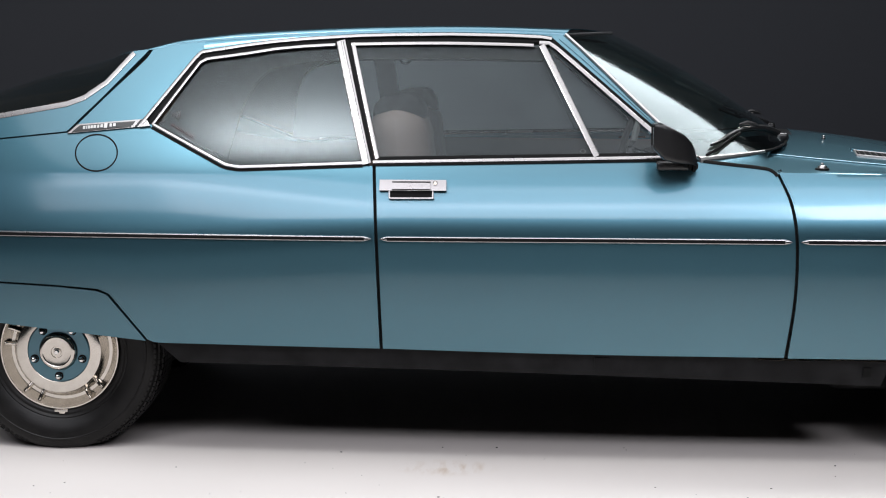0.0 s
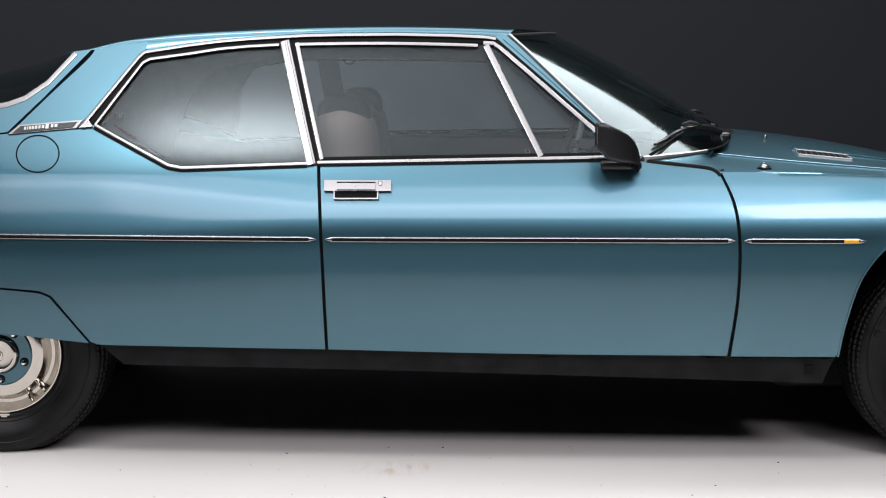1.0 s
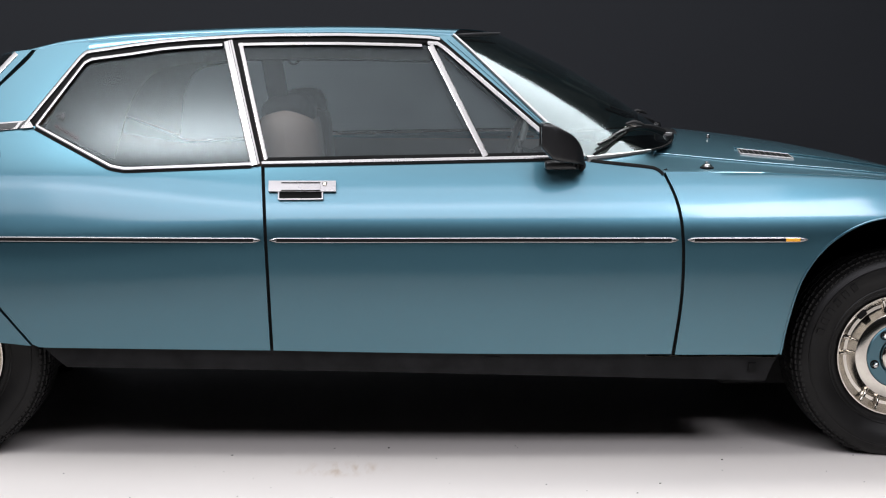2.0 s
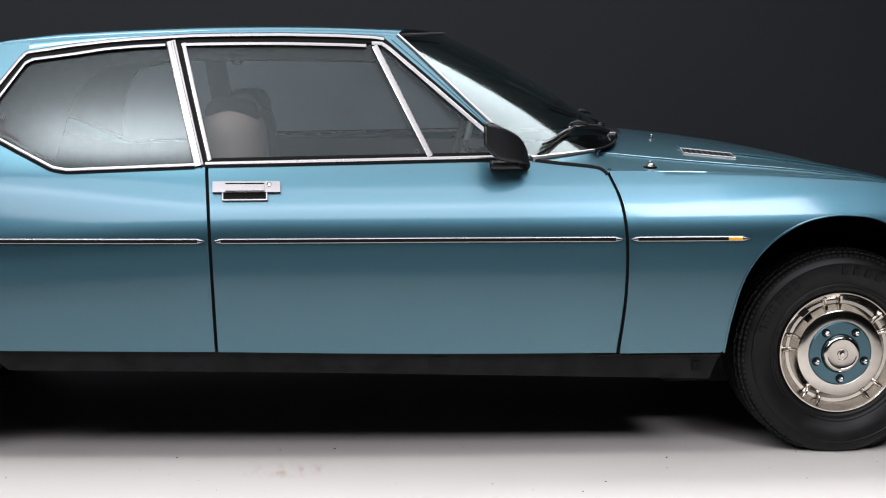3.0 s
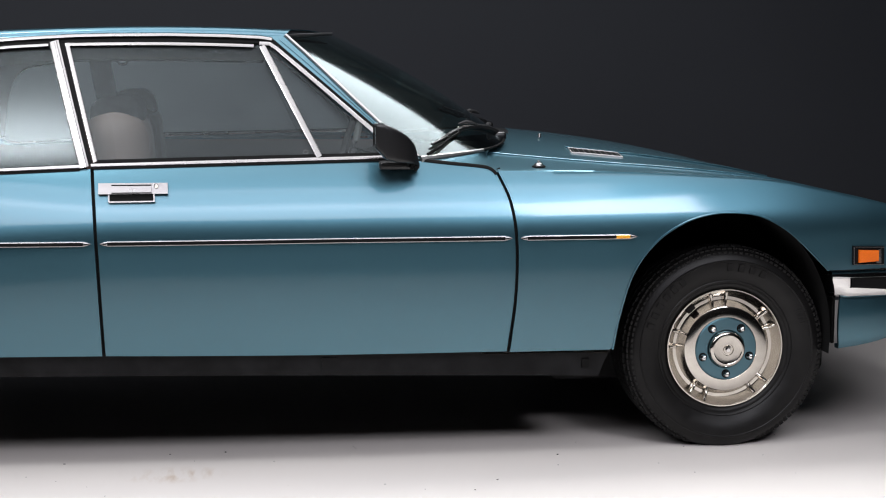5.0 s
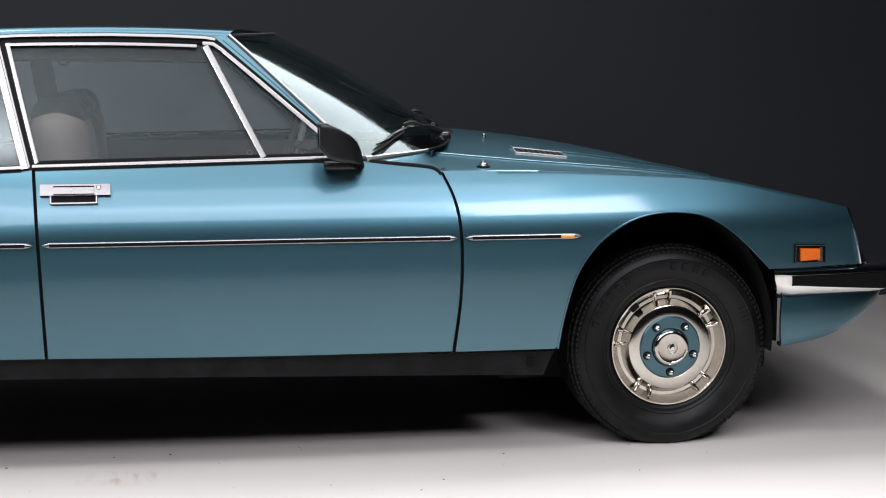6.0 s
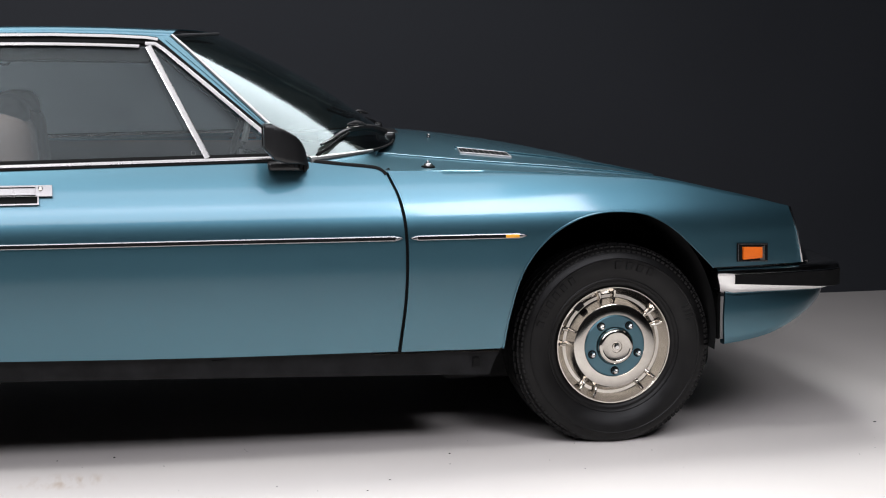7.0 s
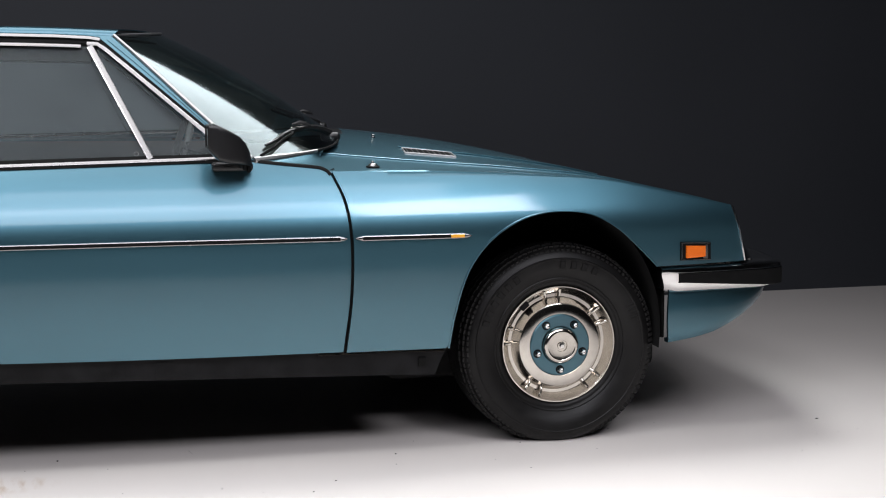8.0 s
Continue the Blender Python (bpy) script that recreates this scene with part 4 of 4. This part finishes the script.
    strip(bm, [(0.2185 + 0.007 * math.cos(a), 0.9545 + 0.006 * math.sin(a)) for a in np.linspace(0, 2 * math.pi, 12, endpoint=False)], 0.0012, -0.003, raised, closed=True, sink=0.005)
    part("glass_mark", bm, LETTER, door)
    # faded transfer in the corner of the rear side window
    if side < 0:
        bm = bmesh.new()
        for r, a0, a1 in ((0.006, 0, 6.3), (0.014, -0.9, 0.9), (0.020, -0.8, 0.8)):
            strip(bm, [(-1.052 + r * math.cos(a), 1.058 + r * math.sin(a)) for a in np.linspace(a0, a1, 12)], 0.0018, -0.002, raised, 24, sink=0.005)
        sticker = part("window_transfer", bm, material("faded_white_print", (0.20, 0.20, 0.20), 0.7), car, "faded white transfer inside the rear side glass")
        for k in range(5):
            bm = bmesh.new()
            x, z = -1.058 + 0.016 * k, 1.030 - 0.0085 * k
            strip(bm, [(x, z), (x + 0.011, z - 0.005)], 0.004, -0.002, raised, 3, sink=0.005)
            part("transfer_mark", bm, material("faded_red_print", (0.15, 0.09, 0.09), 0.7), sticker)
    # sill fittings: jacking plate and end bracket
    sill = named("sill", side)
    part("jacking_plate", patch(box_plan(0.255, 0.300, 0.284, 0.338), -0.019, 0.006, side), SILL, sill)
    part("sill_bracket", patch(box_plan(1.055, 1.078, 0.285, 0.313), -0.016, 0.008, side), RUBBER, sill)
    bm = bmesh.new()
    strip(bm, [(0.74, 0.3395), (0.86, 0.3375), (0.96, 0.3385), (1.06, 0.336), (1.135, 0.333)], 0.003, -0.018, raised, 40, True, sink=0.021)
    part("sill_seam", bm, material("worn_metal_edge", (0.20, 0.17, 0.14), 0.5, 0.4, vary=0.5, scale=60), sill, "worn bare metal edge")

# bonnet fittings
bonnet = named("bonnet", -1)


def top_disc(x, w, profile, seg=24):
    bm = bmesh.new()
    rows = [[(x + r * math.cos(a), -w + r * math.sin(a), top_z(x, w) + h) for a in np.linspace(0, 2 * math.pi, seg, endpoint=False)] for r, h in profile]
    vs = add_grid(bm, rows, wrap_u=True)
    bm.faces.new(vs[-1])
    return bm


cap = part("washer_filler_cap", top_disc(0.934, 0.792, ((0.0215, -0.004), (0.0215, 0.003), (0.018, 0.005))), RUBBER, named("front_wing", -1), "chrome dome on a black rubber ring")
part("dome", top_disc(0.934, 0.792, ((0.016, 0.002), (0.0155, 0.006), (0.013, 0.010), (0.009, 0.0125), (0.005, 0.0135), (0.0055, 0.017), (0.004, 0.020), (0.002, 0.0205))), DIM_CHROME, cap)
part("washer_jet", top_disc(1.053, 0.214, ((0.007, -0.002), (0.007, 0.002), (0.005, 0.003), (0.0045, 0.005), (0.006, 0.007), (0.006, 0.010), (0.004, 0.012))), DIM_CHROME, bonnet)
for side in (-1, 1):
    top = lambda p, off: (p[0], side * p[1], top_z(p[0], p[1]) + off)
    bm = bmesh.new()
    sheet(bm, coons([(1.095, 0.535), (1.262, 0.550)], [(1.262, 0.550), (1.268, 0.455)], [(1.105, 0.440), (1.268, 0.455)], [(1.095, 0.535), (1.105, 0.440)], 10, 4, (False,) * 4), lambda p: top(p, 0.003))
    shell(bm, 0.006)
    vent = part("bonnet_vent", bm, RUBBER, bonnet, "chrome-framed louvred vent in the bonnet")
    for a, b in (((1.095, 0.535), (1.262, 0.550)), ((1.105, 0.440), (1.268, 0.455)), ((1.095, 0.535), (1.105, 0.440)), ((1.262, 0.550), (1.268, 0.455))):
        bm = bmesh.new()
        strip(bm, [a, b], 0.0035, 0.005, top, 6)
        part("vent_frame", bm, LETTER, vent)
    for k in range(9):
        f = (k + 0.5) / 9
        bm = bmesh.new()
        strip(bm, [(1.097 + 0.166 * f, 0.533 + 0.014 * f), (1.106 + 0.161 * f, 0.443 + 0.014 * f)], 0.005, 0.004, top, 4)
        part("louvre", bm, PLASTIC, vent)
    # raised pressing along the middle of the bonnet
    bm = bmesh.new()
    strip(bm, [(1.10, 0.418), (1.16, 0.424), (1.30, 0.432), (1.55, 0.430), (1.80, 0.41)], 0.030, 0.006, top, 40, True)
    part("pressing", bm, PAINT, bonnet)

# wipers resting along the foot of the screen, both parked towards the near side
for shift in (Vector((0, 0, 0)), Vector((0.07, 0.62, -0.002))):
    near = shift.y == 0
    line = [(0.606, -0.770, 0.972), (0.642, -0.727, 0.984), (0.674, -0.668, 0.997), (0.706, -0.625, 1.006), (0.738, -0.577, 1.010), (0.771, -0.526, 1.011), (0.804, -0.476, 1.007), (0.838, -0.432, 0.998), (0.866, -0.403, 0.985)] if near else [(0.74, -0.05, 0.0), (0.80, 0.02, 0.0), (0.85, 0.12, 0.0), (0.90, 0.24, 0.0), (0.95, 0.34, 0.0)]
    if not near:
        line = [(x, y, 1.06 - 0.36 * (x - 0.74)) for x, y, z in line]
    arm = [Vector(p) for p in curve(line, 24)]
    bm = bmesh.new()
    tube(bm, arm, [0.0045 + 0.011 * (k / 24) ** 1.3 for k in range(25)], 8)
    wiper = part("wiper", bm, PLASTIC, car, "black wiper resting on the windscreen")
    bm = bmesh.new()
    foot = arm[-1]
    add_box(bm, foot.x + 0.004, foot.y + 0.004, foot.z - 0.010, 0.062, 0.046, 0.030, 0.011, 3)
    part("pivot_cover", bm, PLASTIC, wiper)
    bm = bmesh.new()
    blade = [(0.587, -0.812, 0.944), (0.626, -0.776, 0.962), (0.664, -0.715, 0.982), (0.710, -0.645, 1.001)] if near else [tuple(p + Vector((-0.02, -0.03, -0.006))) for p in arm[:10:3]]
    tube(bm, [Vector(p) for p in curve(blade, 14)], 0.0048, 6)
    part("blade", bm, RUBBER, wiper)
    for f, size in ((5, 0.010), (9, 0.012)):
        bm = bmesh.new()
        add_box(bm, arm[f].x, arm[f].y - 0.002, arm[f].z - 0.004, 0.022, 0.026, size, 0.003, 2)
        part("yoke", bm, RUBBER, wiper)
    bm = bmesh.new()
    c = arm[12]
    tube(bm, [c + Vector((-0.022, -0.004, 0.004)), c + Vector((-0.004, -0.004, 0.010)), c + Vector((0.016, -0.004, 0.009))], 0.0022, 6)
    part("spring_wire", bm, STEEL, wiper)
    bm = bmesh.new()
    tube(bm, [c + Vector((-0.018, -0.006, 0.016)), c + Vector((0.006, -0.006, 0.022)), c + Vector((0.026, -0.006, 0.018)), c + Vector((0.042, -0.006, 0.012))], [0.003, 0.0075, 0.006, 0.003], 8)
    part("clip", bm, PLASTIC, wiper)


# ---------------------------------------------------------------- inside
def cushion(name, c, size, tilt, mat, parent, bevel=0.05, label=""):
    bm = bmesh.new()
    add_box(bm, 0, 0, 0, *size, bevel, 5)
    bmesh.ops.transform(bm, matrix=Matrix.Translation(c) @ pose(0, 0, 0, 0, tilt, 0), verts=bm.verts)
    return part(name, bm, mat, parent, label)


for w in (-0.36, 0.36):
    seat = cushion("seat", (-0.08, w, 0.55), (0.52, 0.50, 0.20), -8, CUSHION, car, 0.07, "leather front seat with darkened cushion, tan backrest and dark headrest")
    cushion("backrest", (-0.345, w, 0.785), (0.205, 0.46, 0.60), -5, TAN, seat, 0.102)
    cushion("headrest", (-0.360, w, 1.052), (0.165, 0.36, 0.135), -3, DARKLEATHER, seat, 0.060, "dark leather headrest")
bench = cushion("rear_bench", (-0.95, 0, 0.55), (0.55, 1.15, 0.18), -6, CUSHION, car, 0.07, "leather rear bench, darkened against reflections")
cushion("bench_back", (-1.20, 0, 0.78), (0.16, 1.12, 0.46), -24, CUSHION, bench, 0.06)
bm = bmesh.new()
add_box(bm, -1.72, 0, 0.86, 0.85, 1.16, 0.05, 0.02, 2)
part("parcel_shelf", bm, BROWN, car)
bm = bmesh.new()
add_box(bm, -0.05, 0, 0.36, 1.9, 1.5, 0.04, 0.01, 1)
part("carpet", bm, CARPET, car)
bm = bmesh.new()
rows = []
for x, z in ((0.50, 0.70), (0.47, 0.80), (0.49, 0.87), (0.54, 0.905), (0.62, 0.915), (0.80, 0.92), (0.80, 0.60)):
    rows.append([(x + 0.04 * (1 - abs(u) ** 2), u * 0.72, z - 0.035 * abs(u) ** 3) for u in np.linspace(-1, 1, 17)])
add_grid(bm, rows)
part("dashboard", bm, material("dash_vinyl", (0.03, 0.028, 0.027), 0.55, vary=0.2, scale=5), car)
bm = bmesh.new()
rim_pts = [(0.18 * math.cos(a) * 0.30, -0.0 + 0.19 * math.sin(a), 0.175 * math.cos(a)) for a in np.linspace(0, 2 * math.pi, 40, endpoint=False)]
tube(bm, [(0.430 + p[0], 0.36 + p[1], 0.875 + p[2]) for p in rim_pts], 0.013, 8, closed=True)
wheel_ob = part("steering_wheel", bm, material("grey_rim_leather", (0.11, 0.108, 0.105), 0.45, vary=0.1), car, "grey leather steering wheel")
bm = bmesh.new()
tube(bm, [(0.39, 0.36, 0.72), (0.42, 0.36, 0.80), (0.440, 0.36, 0.875)], 0.016, 8)
part("spoke", bm, STEEL, wheel_ob)
bm = bmesh.new()
tube(bm, [(0.435, 0.36, 0.875), (0.60, 0.36, 0.83)], 0.028, 12)
part("column", bm, PLASTIC, wheel_ob)
for side in (-1, 1):
    bm = bmesh.new()
    sheet(bm, coons([(-0.42, 0.42), (0.80, 0.42)], [(0.80, 0.42), (0.70, 0.90)], [(-0.42, 0.915), (0.70, 0.90)], [(-0.42, 0.42), (-0.42, 0.915)], 16, 10, (False,) * 4), on_side(side, -0.055))
    part("door_card", bm, TRIM, named("door", side))
    bm = bmesh.new()
    sheet(bm, coons([(-1.20, 0.50), (-0.42, 0.42)], [(-0.42, 0.42), (-0.43, 0.91)], [(-1.20, 0.96), (-0.85, 0.895), (-0.43, 0.91)], [(-1.20, 0.50), (-1.20, 0.96)], 16, 10, (False,) * 4), on_side(side, -0.055))
    part("side_trim", bm, DARKLEATHER, car)
    # lining over the windows that runs down into the rear pillar
    bm = bmesh.new()
    sheet(bm, coons([(-0.875, 0.93), (-0.86, 1.0), (-0.835, 1.106), (-0.778, 1.19), (-0.70, 1.212), (-0.618, 1.223), (-0.54, 1.230), (-0.2, 1.232), (0.10, 1.226)], [(0.10, 1.226), (0.13, 1.285)],
                    [(-1.10, 1.02), (-0.98, 1.235), (-0.84, 1.262), (-0.56, 1.286), (-0.2, 1.293), (0.13, 1.285)], [(-0.875, 0.93), (-1.10, 1.02)], 48, 6), on_side(side, -0.045))
    shell(bm, 0.012)
    part("roof_rail_lining", bm, LINING, car, "dark cloth lining over the windows")
bm = bmesh.new()
rows = [[(x - 0.004 + 0.02 * k / 10, -(0.53 - 0.06 * k / 10 + 0.02 * math.sin(math.pi * k / 10)), 1.238 - 0.155 * k / 10) for x in (-0.432, -0.366)] for k in range(11)]
add_grid(bm, rows)
shell(bm, 0.002)
part("seat_belt", bm, material("black_webbing", (0.004, 0.004, 0.0045), 0.9, vary=0.1, scale=5, spec=0.02), car, "hanging black seat belt")
bm = bmesh.new()
tube(bm, [(-0.335 + 0.016 * math.cos(a), -0.515, 1.228 + 0.012 * math.sin(a)) for a in np.linspace(math.pi, 2 * math.pi, 10)], 0.004, 6)
part("coat_hook", bm, PLASTIC, car)
# bulkheads that close the cabin
bm = bmesh.new()
add_grid(bm, [[(0.82, u * 0.80, z) for u in (-1, -0.5, 0, 0.5, 1)] for z in (0.34, 0.6, 0.88)])
shell(bm, 0.01)
part("bulkhead", bm, DARK, car)


# ---------------------------------------------------------------- studio
def plane(name, pts, mat, label, category):
    bm = bmesh.new()
    mid = sum((Vector(p) for p in pts), Vector()) / 4
    n = (Vector(pts[1]) - Vector(pts[0])).cross(Vector(pts[2]) - Vector(pts[0])).normalized()
    out = n if n.dot(mid - Vector((1, 1, 2.5))) > 0 else -n
    lo = [bm.verts.new(p) for p in pts]
    hi = [bm.verts.new(Vector(p) + out * 0.1) for p in pts]
    bm.faces.new(lo)
    bm.faces.new(hi)
    for i in range(4):
        bm.faces.new((lo[i], lo[(i + 1) % 4], hi[(i + 1) % 4], hi[i]))
    ob = link(name, bm, mat, None, "", False)
    return tagged(ob, label, category, kind="structure")


X0, X1, Y0, Y1, Z1 = -7.0, 9.0, -5.0, 7.28, 5.0
# dark floor out of view, added so the flank and nose mirror less light
plane("floor_surround", [(X0, Y0, -0.005), (X1, Y0, -0.005), (X1, Y1, -0.005), (X0, Y1, -0.005)], CONCRETE, "unseen dark floor beyond the pale set floor, added to darken the paint's reflections", "floor")
plane("floor", [(X0, 1.0, 0), (4.5, 1.0, 0), (4.5, Y1, 0), (X0, Y1, 0)], FLOOR, "pale grey painted studio floor with faint scuffs", "floor")
plane("wall_north", [(X0, Y1, 0), (X1, Y1, 0), (X1, Y1, Z1), (X0, Y1, Z1)], WALL, "dark grey plain studio wall", "wall")
plane("wall_south", [(X0, Y0, 0), (X0, Y0, Z1), (X1, Y0, Z1), (X1, Y0, 0)], WALL, "dark grey plain studio wall", "wall")
plane("wall_west", [(X0, Y0, 0), (X0, Y1, 0), (X0, Y1, Z1), (X0, Y0, Z1)], WALL, "dark grey plain studio wall", "wall")
plane("wall_east", [(X1, Y0, 0), (X1, Y0, Z1), (X1, Y1, Z1), (X1, Y1, 0)], WALL, "dark grey plain studio wall", "wall")
plane("ceiling", [(X0, Y0, Z1), (X0, Y1, Z1), (X1, Y1, Z1), (X1, Y0, Z1)], WALL, "dark grey studio ceiling", "ceiling")

# grit left on the floor
bm = bmesh.new()
rng = random.Random(4)
spots = [(-0.04, 4.73, 0.004), (0.99, 4.55, 0.004), (2.49, 4.64, 0.004), (-0.53, 4.66, 0.003), (-0.2, 4.18, 0.003), (-0.185, 4.17, 0.002)]
spots += [(rng.uniform(-1.6, 3.2), rng.uniform(4.15, 4.75), rng.uniform(0.0012, 0.0026)) for _ in range(44)]
for x, y, r in spots:
    made = bmesh.ops.create_icosphere(bm, subdivisions=1, radius=r)
    bmesh.ops.transform(bm, matrix=Matrix.Translation((x, y, r * 0.35)) @ Matrix.Diagonal((rng.uniform(0.8, 1.6), rng.uniform(0.7, 1.2), 0.5, 1)), verts=made["verts"])
tagged(link("floor_grit", bm, CARPET), "scattered dark specks of grit on the pale floor", "grit", kind="stuff")
